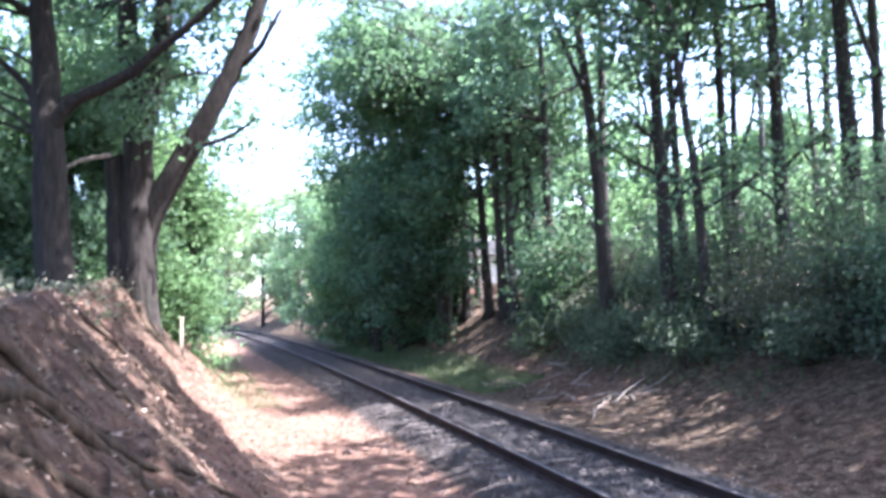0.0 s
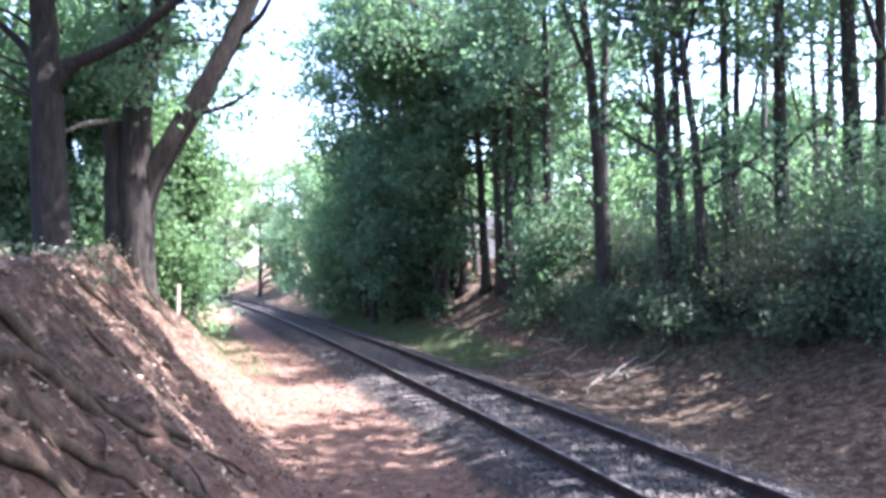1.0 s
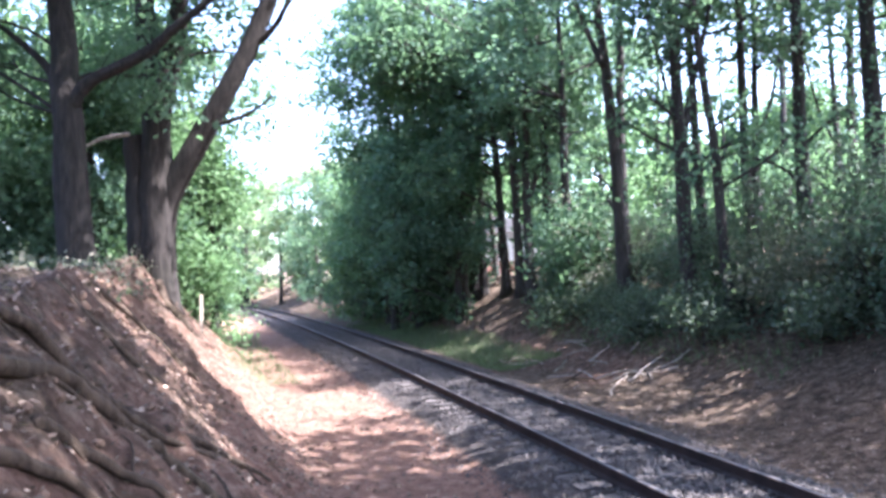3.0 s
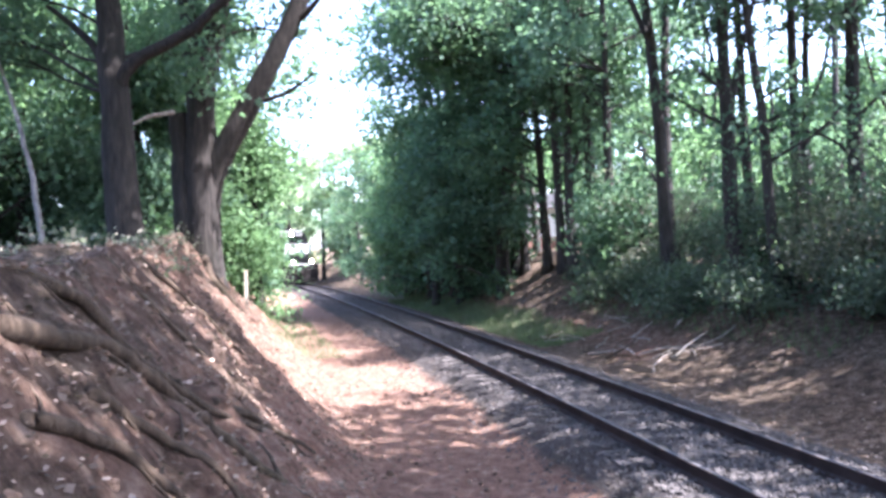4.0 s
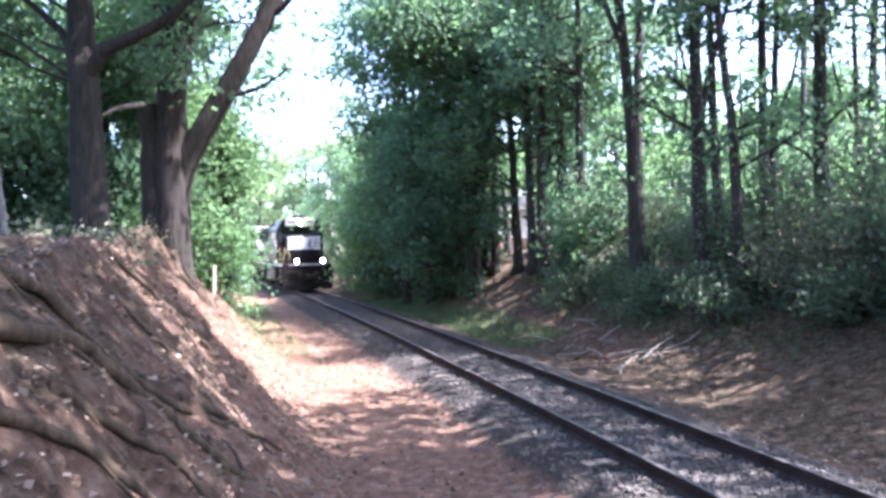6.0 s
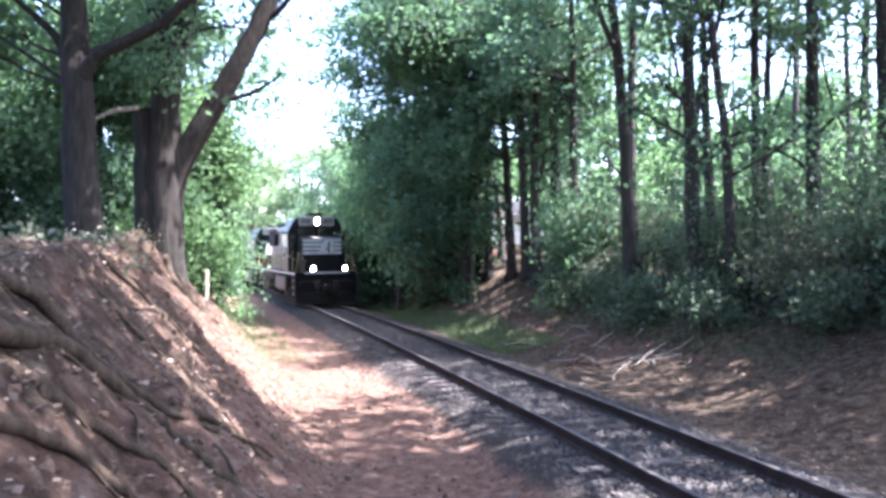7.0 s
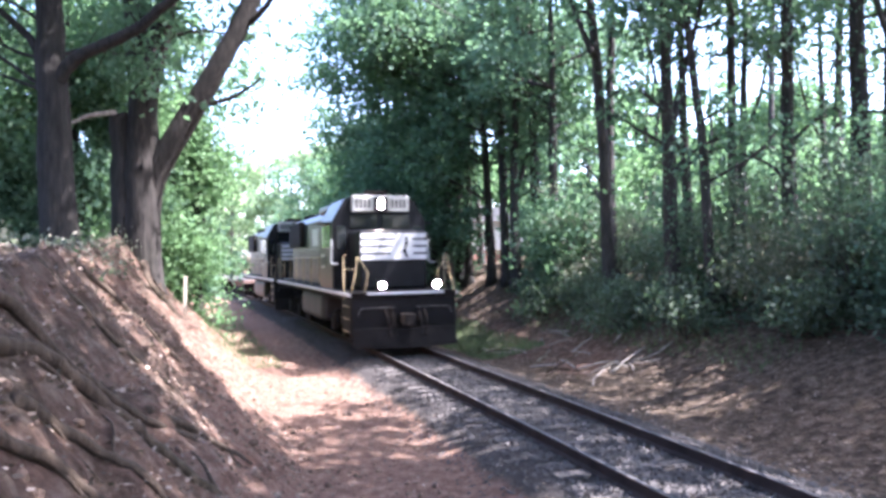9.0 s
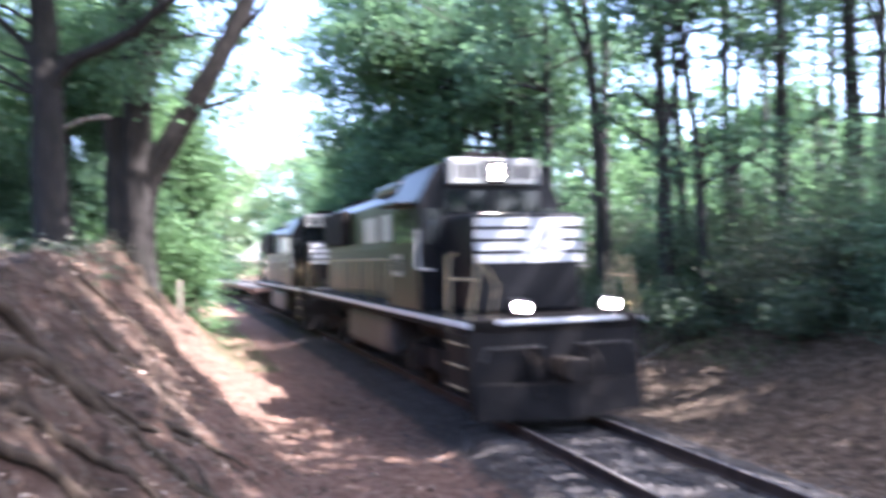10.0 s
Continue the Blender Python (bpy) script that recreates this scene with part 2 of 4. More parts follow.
def leaves(rs, centres, size, droop=0.3, flat=0.0):
    """Leaf-shaped quads at the centres, turned at random."""
    k = len(centres)
    d = rs.normal(size=(k, 3))
    d[:, 2] -= droop
    d[:, 2] *= 1 - flat
    d /= np.linalg.norm(d, axis=1)[:, None] + 1e-9
    s = np.cross(d, rs.normal(size=(k, 3)) * np.array([1, 1, 1 - flat]) + np.array([0, 0, 3.0 * flat]))
    s /= np.linalg.norm(s, axis=1)[:, None] + 1e-9
    L = (size * rs.uniform(0.6, 1.5, k))[:, None]
    W = L * rs.uniform(0.28, 0.5, k)[:, None]
    mid = centres + d * L * 0.1
    return np.stack([centres - d * L * 0.6, mid + s * W, centres + d * L * 0.65, mid - s * W], axis=1)


def cloud(rs, blobs, density, clump=0.45):
    """Points in the shells of blobs (x, y, z, rx, ry, rz), gathered in small clumps, thin towards the middle."""
    out = []
    for x, y, z, rx, ry, rz in blobs:
        k = max(4, int(density * 5.0 * (rx * ry + ry * rz + rx * rz) * 1.4))
        n_c = max(6, int(k / 45))
        v = rs.normal(size=(n_c, 3))
        v /= np.linalg.norm(v, axis=1)[:, None]
        v *= (rs.uniform(0.25, 1.12, n_c) ** 0.55)[:, None]
        c = v * np.array([rx, ry, rz]) + np.array([x, y, z])
        which = rs.integers(0, n_c, k)
        spread = clump * rs.uniform(0.5, 1.3, n_c)
        out.append(c[which] + rs.normal(size=(k, 3)) * spread[which][:, None] * np.array([1, 1, 0.6]))
    return np.concatenate(out)


# ---- the line of the track and the lie of the land ----
def track_x(y):
    x = 5.865 - 0.3066 * y - 0.00078 * y * y
    if y > 58:
        x -= 0.006 * (y - 58) ** 2
    return x


def track_table():
    pts = [Vector((track_x(k * 0.25 - 40), k * 0.25 - 40, 0)) for k in range(761)]
    s, run = [], 0.0
    for a, b in zip(pts, pts[1:] + pts[-1:]):
        s.append(run)
        run += (b - a).length
    return pts, np.array(s)


TRACK, TRACK_S = track_table()
TX, TY = np.array([p.x for p in TRACK]), np.array([p.y for p in TRACK])


def track_at(s):
    """Place and heading (degrees, of a train that comes on) at s metres along the line, counted away from the camera."""
    x, y = float(np.interp(s, TRACK_S, TX)), float(np.interp(s, TRACK_S, TY))
    x2, y2 = float(np.interp(s + 0.5, TRACK_S, TX)), float(np.interp(s + 0.5, TRACK_S, TY))
    return x, y, math.degrees(math.atan2(y - y2, x - x2))


def s_of_y(y):
    return float(np.interp(y, TY, TRACK_S))


def across(x, y):
    """Metres to the right of the track's middle."""
    yy = max(-40.0, min(150.0, y))
    slope = (track_x(yy + 0.5) - track_x(yy - 0.5))
    return (x - track_x(yy)) / math.hypot(1, slope)


def step(a, b, v):
    t = max(0.0, min(1.0, (v - a) / (b - a)))
    return t * t * (3 - 2 * t)


def land(x, y):
    u = across(x, y)
    rough = noise.noise((x * 0.35, y * 0.35, 3.1)) * 0.5 + noise.noise((x * 1.1, y * 1.1, 7.7)) * 0.3 + noise.noise((x * 1.9 + 4, y * 0.9, 2.2)) * 0.2 + noise.noise((x * 2.9, y * 2.9, 1.7)) * 0.13
    bed = -0.20 - 0.22 * step(1.3, 2.3, abs(u))
    v = max(0.0, min(1.0, (-u - 4.25 - 0.25 * noise.noise((y * 0.3, 0.4, 0.9))) / 3.05))
    left = v ** 1.25
    high = 3.12 - 1.0 * step(24, 36, y) + 0.3 * noise.noise((x * 0.12, y * 0.12, 5.0))
    right = step(2.6, 8.6, u) * 2.15 + step(8.0, 22.0, u) * 1.0
    right *= 0.8 + 0.35 * step(24, 32, y)
    wild = 0.12 + 0.88 * max(left * (1 - left) * 3.2, left * 0.5, step(3, 7, u) * 0.5)
    if abs(u) < 2.0:
        wild = 0.05
    ridges = 0.0
    if 0.02 < left < 1:
        a, b = x * 0.8 + y * 0.5, y * 0.8 - x * 0.5
        ridges = left * (1 - left) * 4 * (0.17 * noise.noise((a * 2.6, b * 0.55, 9.3)) + 0.11 * noise.noise((a * 5.2, b * 1.3, 4.1)) + 0.05 * noise.noise((x * 7, y * 7, 0.6)))
    mound = 0.55 * math.exp(-((x + 7.3) ** 2 + (y - 17.9) ** 2) / 3.4)      # round the second oak's foot
    return bed + left * high + right + rough * wild * 0.7 + ridges + mound


# ---- ground ----
def spread(lo, hi, fine, reach):
    mid = list(np.arange(lo, hi + 1e-6, fine))
    out, inn, d = [], [], fine
    v, w = mid[-1], mid[0]
    while v < reach:
        d *= 1.22
        v += d
        w -= d
        out.append(v)
        inn.append(w)
    return np.array(inn[::-1] + mid + out)


def build_ground():
    xs, ys = spread(-15, 15, 0.22, 2500), spread(3, 42, 0.24, 2500)
    xs = np.unique(np.round(np.concatenate([xs, np.arange(-7.0, 0.0, 0.1)]), 3))
    ys = np.unique(np.round(np.concatenate([ys, np.arange(3.0, 15.0, 0.11)]), 3))
    nx, ny = len(xs), len(ys)
    verts, cols = [], []
    for y in ys:
        for x in xs:
            far = max(abs(x), abs(y))
            u = across(x, y)
            verts.append((x, y, land(x, y) if far < 400 else 2.5))
            path = step(-5.8, -4.4, u) * (1 - step(-2.1, -1.4, u))
            clay = 0.95 * path + 0.5 * step(4.4, 5.5, -u) * (1 - step(7, 9, -u)) + 0.5 * step(2.6, 3.4, u) * (1 - step(4.5, 6.5, u)) * step(17, 20, y) * (1 - step(27, 31, y))
            stone = 1 - (step(1.35, 2.35, -u) if u < 0 else step(1.4, 2.4, u))
            green = 0.7 * step(2.4, 3.2, u) * (1 - step(3.8, 5, u)) * step(22, 26, y) * (1 - step(48, 60, y)) + 0.45 * step(3.2, 4.2, -u) * (1 - step(5.2, 6.4, -u)) * step(23, 28, y) * (1 - step(34, 40, y))
            cols.extend((min(1, clay), stone, min(1, green), 1.0))
    faces = [(j * nx + i, j * nx + i + 1, (j + 1) * nx + i + 1, (j + 1) * nx + i) for j in range(ny - 1) for i in range(nx - 1)]
    me = bpy.data.meshes.new("ground")
    me.from_pydata(verts, [], faces)
    at = me.color_attributes.new("soil", "FLOAT_COLOR", "POINT")
    at.data.foreach_set("color", cols)
    me.materials.append(M_GROUND)
    me.shade_smooth()
    tagged(new("ground", me), "forest cutting floor of red clay, leaf litter and grey ballast", "ground", kind="structure")


build_ground()


# ---- track ----
def sweep(outline, offset, y0, y1, stride):
    bm = bmesh.new()
    rings, y = [], y0
    while y <= y1:
        x, yy, head = track_at(s_of_y(y))
        side = Vector((math.cos(radians(head + 90)), math.sin(radians(head + 90)), 0))
        c = Vector((x, yy, 0))
        rings.append([bm.verts.new(c + side * (offset + a) + Vector((0, 0, z))) for a, z in outline])
        y += stride
    n = len(outline)
    for r0, r1 in zip(rings, rings[1:]):
        for k in range(n):
            f = bm.faces.new((r0[k], r1[k], r1[(k + 1) % n], r0[(k + 1) % n]))
            f.material_index = 1 if outline[k][1] == 0.0 and outline[(k + 1) % n][1] == 0.0 else 0
    return bm


RAIL = [(-0.075, -0.18), (0.075, -0.18), (0.075, -0.165), (0.012, -0.14), (0.012, -0.045), (0.037, -0.035), (0.037, -0.008), (0.028, 0.0), (-0.028, 0.0), (-0.037, -0.008), (-0.037, -0.035), (-0.012, -0.045), (-0.012, -0.14), (-0.075, -0.165)]
track = thing("railway_track", Matrix(), "single railway track with dark rusty rails on grey ballast", "railway track", kind="structure")
for off in (-0.7525, 0.7525):
    part("rail", sweep(RAIL, off, -20, 130, 0.8), [M_RAIL, M_RAILTOP], track, "dark rusty steel rail with a worn head", smooth=False)


def build_ties():
    rng = random.Random(4)
    meshes = []
    for k in range(5):
        bm = bmesh.new()
        box(bm, -0.115, 0.115, -1.3, 1.3, -0.36, -0.185, 0.012)
        for v in bm.verts:
            v.co += Vector((rng.uniform(-0.008, 0.008), rng.uniform(-0.02, 0.02), rng.uniform(-0.008, 0.006)))
        meshes.append(mesh_of("tie", bm, M_TIE))
    s0 = s_of_y(4.0)
    for k in range(150):
        x, y, head = track_at(s0 + k * 0.52)
        t = new("tie", meshes[k % 5])
        t.parent = track
        t.matrix_world = pose(x, y, rng.uniform(-0.012, 0.008), 0, 0, head + rng.uniform(-1.5, 1.5))


def scatter_stones():
    rs = np.random.default_rng(5)
    k = 26000
    y = 5.0 + 40 * rs.random(k) ** 1.9
    u = rs.normal(size=k) * 1.25 - 0.1
    base = np.array([[1, 0, 0], [-1, 0, 0], [0, 1, 0], [0, -1, 0], [0, 0, 1], [0, 0, -1]], float)
    tri = [(0, 2, 4), (2, 1, 4), (1, 3, 4), (3, 0, 4), (2, 0, 5), (1, 2, 5), (3, 1, 5), (0, 3, 5)]
    verts, faces = [], []
    for i in range(k):
        if u[i] > 2.6 or u[i] < -2.15 - 0.35 * rs.random() ** 2:
            continue
        slope = track_x(y[i] + 0.5) - track_x(y[i] - 0.5)
        h = math.hypot(1, slope)
        x, yy = track_x(y[i]) + u[i] / h, y[i] - u[i] * slope / h
        z = land(x, yy) + (0.03 if abs(u[i]) < 1.3 else 0.0)
        r = rs.uniform(0.014, 0.036, 3)
        q = Euler(rs.uniform(0, 6.28, 3)).to_matrix()
        a = len(verts)
        for b in base:
            p = q @ Vector(b * r * rs.uniform(0.8, 1.25))
            verts.append((x + p.x, yy + p.y, z + p.z))
        faces.extend([(a + t[0], a + t[1], a + t[2]) for t in tri])
    me = bpy.data.meshes.new("ballast")
    me.from_pydata(verts, [], faces)
    me.materials.append(M_STONE)
    tagged(new("ballast", me), "crushed grey granite ballast round the ties", "ballast", kind="stuff")


# ---- trees ----
def limb_path(a, b, rng, sag=0.12):
    a, b = Vector(a), Vector(b)
    L = (b - a).length
    mid = (a + b) / 2 + Vector((rng.uniform(-1, 1), rng.uniform(-1, 1), rng.uniform(-0.3, 1))) * L * sag
    return bend([a, mid, b], 4, L * 0.01, rng)


def line_clear(x, y, z, r):
    """Whether a clump of leaves of radius r leaves the line and the sky over it free."""
    if y < 24 and z - r > 3.0 + 0.46 * y:
        return True
    right = 0.9 + 0.9 * r if z - r < 7.5 else 0.2 * r - 1.0
    left = -4.5 - 0.9 * r if z - r < 4.5 or y > 27 else -3.6 - 0.6 * r
    return not left < across(x, y) < right


def sun_gap(x, y, z):
    """Whether leaves here would shade one of the sunny spots that lie open on the ground."""
    k = (z + 0.4) / SUN_DIR.z
    gx, gy = x - SUN_DIR.x * k, y - SUN_DIR.y * k
    u = across(gx, gy)
    return z > 4.5 and (15 < gy < 21.5 and -5.8 < u < -3.3 or 42 < gy < 54 and -4.8 < u < -1.6 or 14.1 < gy < 14.8 and 3.0 < u < 7.0)


def tree(name, x, y, height, r, blobs, density, size, leaf, bark=None, seed=1, lean=(0, 0), label="", stems=None, limbs=True, clump=0.45, sink=0.15, ivy=0):
    """A tapered trunk with limbs that reach into the clumps of a leafy crown; blobs are given from the foot."""
    rng, rs = random.Random(seed), np.random.default_rng(seed)
    z, given = land(x, y) - sink, len(blobs)
    blobs = [b for b in blobs if y + b[1] < 13 or line_clear(x + b[0], y + b[1], z + b[2], b[3])]
    blobs = [b for b in blobs if not sun_gap(x + b[0], y + b[1], z + b[2])]
    blobs = [b for b in blobs if not (26 < y + b[1] < 46.5 and 0.03 - 0.5 * b[3] / (y + b[1]) < (x + b[0]) / (y + b[1]) < 0.085 + 0.5 * b[3] / (y + b[1]) and z + b[2] - b[5] < 6.2)]   # a clearing before the house
    if given > 3 and len(blobs) < 3 and y > 30:
        return None
    t = thing(name, Matrix.Translation((x, y, z)), label, "tree" if "shrub" not in name else "shrub")
    bm = bmesh.new()
    top = Vector((lean[0], lean[1], height))
    main = bend([(0, 0, -0.8 if r > 0.3 else 0), (lean[0] * 0.2 + rng.uniform(-.1, .1), lean[1] * 0.2, height * 0.33), (lean[0] * 0.6, lean[1] * 0.6 + rng.uniform(-.2, .2), height * 0.68), top], 6, 0.02, rng)
    if r > 0:
        n = len(main)
        tube(bm, main, [r * (1.0 - 0.75 * i / (n - 1)) * (1.5 if i == 0 else 1.2 if i == 1 else 1) for i in range(n)], 10, 0.06, rng)
    for pts, r0, r1 in stems or ():
        q = bend(pts, 5, 0.015, rng)
        tube(bm, q, [r0 + (r1 - r0) * i / (len(q) - 1) for i in range(len(q))], 9, 0.06, rng)
    if limbs and blobs:
        for b in blobs:
            c = Vector(b[:3])
            if r > 0:
                foot = main[max(1, min(n - 2, int(n * min(0.92, max(0.15, (c.z - 0.35 * math.hypot(c.x, c.y)) / height)))))]
                r0 = r * (0.3 if b[3] > 1.2 or r < 0.3 else 0.13)
            else:
                foot, r0 = Vector((rng.uniform(-.2, .2), rng.uniform(-.2, .2), 0)), 0.03
            q = limb_path(foot, c, rng)
            tube(bm, q, [r0 * (1 - 0.8 * i / (len(q) - 1)) for i in range(len(q))], 6, 0, rng)
            for _ in range(5):
                v = Vector((rng.gauss(0, 1), rng.gauss(0, 1), rng.gauss(0, 0.8))).normalized()
                e = c + Vector((v.x * b[3], v.y * b[4], v.z * b[5])) * 0.9
                q2 = limb_path(q[len(q) // 2 + rng.randint(0, 2)], e, rng)
                tube(bm, q2, [r0 * 0.35 * (1 - 0.8 * i / (len(q2) - 1)) for i in range(len(q2))], 4, 0, rng)
    part("trunk", bm, bark or M_BARK, t, smooth=True)
    if blobs:
        pts = cloud(rs, blobs, density, clump)
        ob = new("crown", quads_mesh("crown", leaves(rs, pts, size), leaf))
        ob.parent = t
    if ivy:
        k = ivy
        h = rs.uniform(0.2, height * 0.75, k)
        a = rs.uniform(0, 6.28, k)
        idx = np.clip((h / height * (len(main) - 1)).astype(int), 0, len(main) - 1)
        c = np.array([main[i] for i in idx])
        rad = r * 1.15 + np.abs(rs.normal(0, 0.1, k))
        p = np.stack([c[:, 0] + np.cos(a) * rad, c[:, 1] + np.sin(a) * rad, h], 1)
        ob = new("ivy", quads_mesh("ivy", leaves(rs, p, 0.09), M_LEAF_DARK))
        ob.parent = t
        tagged(ob, "dark ivy climbing the trunk")
    return t


def blobs_in(rng, k, cx, cy, cz, sx, sy, sz, r0, r1):
    out = []
    for _ in range(k):
        r = rng.uniform(r0, r1)
        out.append((cx + rng.uniform(-sx, sx), cy + rng.uniform(-sy, sy), cz + rng.uniform(-sz, sz), r, r, r * rng.uniform(0.6, 0.9)))
    return out


R = random.Random(11)
OAK = "large oak with furrowed grey bark and spreading limbs"
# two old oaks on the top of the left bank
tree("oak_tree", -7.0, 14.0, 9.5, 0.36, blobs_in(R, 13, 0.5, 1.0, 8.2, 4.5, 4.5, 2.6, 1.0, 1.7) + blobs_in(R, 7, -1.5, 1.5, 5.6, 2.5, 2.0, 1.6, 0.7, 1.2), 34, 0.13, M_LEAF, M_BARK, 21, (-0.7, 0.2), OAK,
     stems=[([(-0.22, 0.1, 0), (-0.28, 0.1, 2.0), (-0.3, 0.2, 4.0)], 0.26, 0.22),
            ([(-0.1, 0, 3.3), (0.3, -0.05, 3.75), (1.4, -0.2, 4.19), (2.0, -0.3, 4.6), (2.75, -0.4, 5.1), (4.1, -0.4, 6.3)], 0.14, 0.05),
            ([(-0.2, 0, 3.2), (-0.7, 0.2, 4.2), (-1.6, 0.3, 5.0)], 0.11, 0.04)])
# oak added out of view, its crown there to shade the trunks
tree("oak_tree", -9.6, 12.6, 10.5, 0.3, blobs_in(R, 10, 6.0, 0.5, 9.2, 2.4, 2.2, 1.0, 1.0, 1.6), 24, 0.15, M_LEAF, M_BARK, 24, (2.5, 0.2), "unseen oak added over the bank to shade the two oaks")
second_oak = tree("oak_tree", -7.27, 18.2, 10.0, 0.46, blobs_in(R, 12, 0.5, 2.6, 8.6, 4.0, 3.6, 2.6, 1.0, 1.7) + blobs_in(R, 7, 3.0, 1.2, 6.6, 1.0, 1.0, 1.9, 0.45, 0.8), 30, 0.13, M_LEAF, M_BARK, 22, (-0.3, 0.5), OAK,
     stems=[([(-0.2, -0.2, -0.7), (-0.2, -0.25, 1.2), (-0.24, -0.28, 2.6), (-0.36, -0.3, 3.6)], 0.46, 0.24),
            ([(0.12, -0.25, -0.8), (0.1, -0.3, 2.2), (0.3, -0.3, 4.2), (0.75, -0.2, 6.2), (0.9, -0.1, 8.5)], 0.44, 0.16),
            ([(0.1, -0.05, 1.0), (0.35, -0.1, 2.1), (1.32, -0.2, 3.7), (2.25, -0.3, 5.2), (2.9, -0.3, 6.5), (3.4, -0.3, 8.0)], 0.33, 0.17),
            ([(1.45, -0.3, 3.75), (2.25, -0.5, 3.88), (2.8, -0.7, 4.1), (3.1, -0.8, 4.3)], 0.065, 0.02),
            ([(2.75, -0.4, 4.05), (3.2, -0.8, 4.12)], 0.025, 0.012),
            ([(2.55, -0.3, 5.6), (3.1, -0.4, 6.0), (3.7, -0.5, 6.9)], 0.1, 0.04),
            ])
bm = bmesh.new()
tube(bm, bend([(-0.35, -0.5, 3.62), (-0.8, -0.8, 3.5), (-1.15, -1.0, 3.3), (-1.5, -1.1, 3.22)], 4, 0.015, R), [0.06 - 0.0033 * i for i in range(13)], 7, 0.08, R)
part("dead_limb", bm, M_DEADWOOD, second_oak, "pale broken dead limb", smooth=True)
tree("slim_tree", -9.3, 15.0, 6.0, 0.07, blobs_in(R, 2, -0.6, 0.6, 5.6, 0.6, 0.6, 0.5, 0.6, 0.9), 40, 0.1, M_LEAF, M_BARK_PALE, 23, (-1.4, 0), "slim pale leaning sapling on the bank")

# thicket behind the oaks
for k in range(11):
    x, y = -9.5 - 1.15 * k + R.uniform(-1, 1), 22 + R.uniform(-2.0, 6) - 0.4 * k
    tree("forest_tree", x, y, R.uniform(9, 12), 0.16, blobs_in(R, 12, 0, 0, 5.6, 1.8, 1.8, 5.0, 1.0, 1.8), 20, 0.15, M_LEAF_BRIGHT if k % 2 else M_LEAF, M_BARK, 100 + k, (R.uniform(-.6, .6), 0), "slender leafy forest tree in the thicket above the bank")
for k, (x, y) in enumerate([(-9.3, 25.6), (-8.9, 27.4), (-9.9, 30.2), (-11.6, 25.0), (-10.6, 27.5), (-11.8, 29.5), (-13.0, 33.0), (-14.2, 37.0), (-16.0, 42.0), (-18.5, 47.0), (-21.5, 53.0), (-26.0, 60.0)]):
    tree("roadside_tree", x, y, 7.5, 0.08, blobs_in(R, 12, 0.6, 0, 3.5, 1.4, 1.6, 3.4, 0.9, 1.5), 38, 0.105, M_LEAF if k in (3, 4) else M_LEAF_BRIGHT, M_BARK, 130 + k, (0.5, 0), "young leafy tree with bright green foliage beside the track")

# undergrowth of the thicket
for k in range(8):
    x, y = -10.6 - 1.0 * k + R.uniform(-0.4, 0.4), 23.5 + R.uniform(-1.0, 2.5)
    tree("thicket_shrub", x, y, 3.0, 0.0, blobs_in(R, 9, 0, 0, 1.9, 1.1, 1.1, 1.7, 0.6, 1.1), 26, 0.12, M_LEAF if k % 2 else M_LEAF_DARK, M_BARK, 530 + k, label="tall leafy shrub in the shade of the oaks")

# trees along the other side of the track, thick with leaves to the ground
for k, (y, u, low, high) in enumerate([(29, 7.4, 5.5, 14), (33.5, 6.8, 3.6, 14.5), (38.5, 6.4, 1.0, 14.5), (42, 6.4, 0.5, 5.6), (47, 6.2, 0.4, 5.4), (53, 5.4, 0.4, 9.0), (58, 4.9, 0.3, 9.5), (38, 10.8, 5.0, 14), (44, 10.5, 1.0, 8.5), (50, 9.5, 1.0, 9.5), (37.0, 4.6, 2.4, 14), (36, 2.4, 8.8, 14.5), (35, 5.6, 4.5, 14.5), (33, 3.2, 9.0, 15.0), (48, 4.6, 3.0, 12.0), (63, 4.8, 0.3, 8.5), (35.5, 5.2, 0.4, 7.0), (39.5, 4.7, 0.4, 8.0), (43.5, 4.6, 0.4, 8.0), (48.0, 4.4, 0.3, 7.0), (33.0, 7.2, 0.6, 6.0), (37.5, 7.0, 0.5, 7.0), (31.5, 6.6, 4.0, 11.5), (41.0, 5.6, 3.0, 10.0), (34.0, 5.0, 0.3, 5.5), (37.0, 4.2, 0.3, 6.5), (41.5, 4.0, 0.3, 6.5), (46.0, 4.0, 0.3, 7.5), (39.0, 3.6, 4.5, 9.5), (35.5, 6.6, 3.0, 9.5), (41.0, 4.6, 6.5, 13.0), (45.0, 4.4, 5.0, 12.0)]):
    over = 4.0 if low > 8 else 0.0     # a crown that hangs out over the line
    x = track_x(y) + (u + over) * 1.05
    # from y = 41 on mostly the leaf copy lightened for sun
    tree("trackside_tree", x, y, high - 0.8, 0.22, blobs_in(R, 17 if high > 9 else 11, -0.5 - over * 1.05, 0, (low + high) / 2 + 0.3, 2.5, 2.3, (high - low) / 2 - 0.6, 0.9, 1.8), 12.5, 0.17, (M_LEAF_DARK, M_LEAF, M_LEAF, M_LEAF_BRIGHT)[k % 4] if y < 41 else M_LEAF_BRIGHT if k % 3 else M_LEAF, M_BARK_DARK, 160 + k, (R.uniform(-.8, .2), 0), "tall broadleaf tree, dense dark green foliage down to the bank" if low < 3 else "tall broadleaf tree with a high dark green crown")

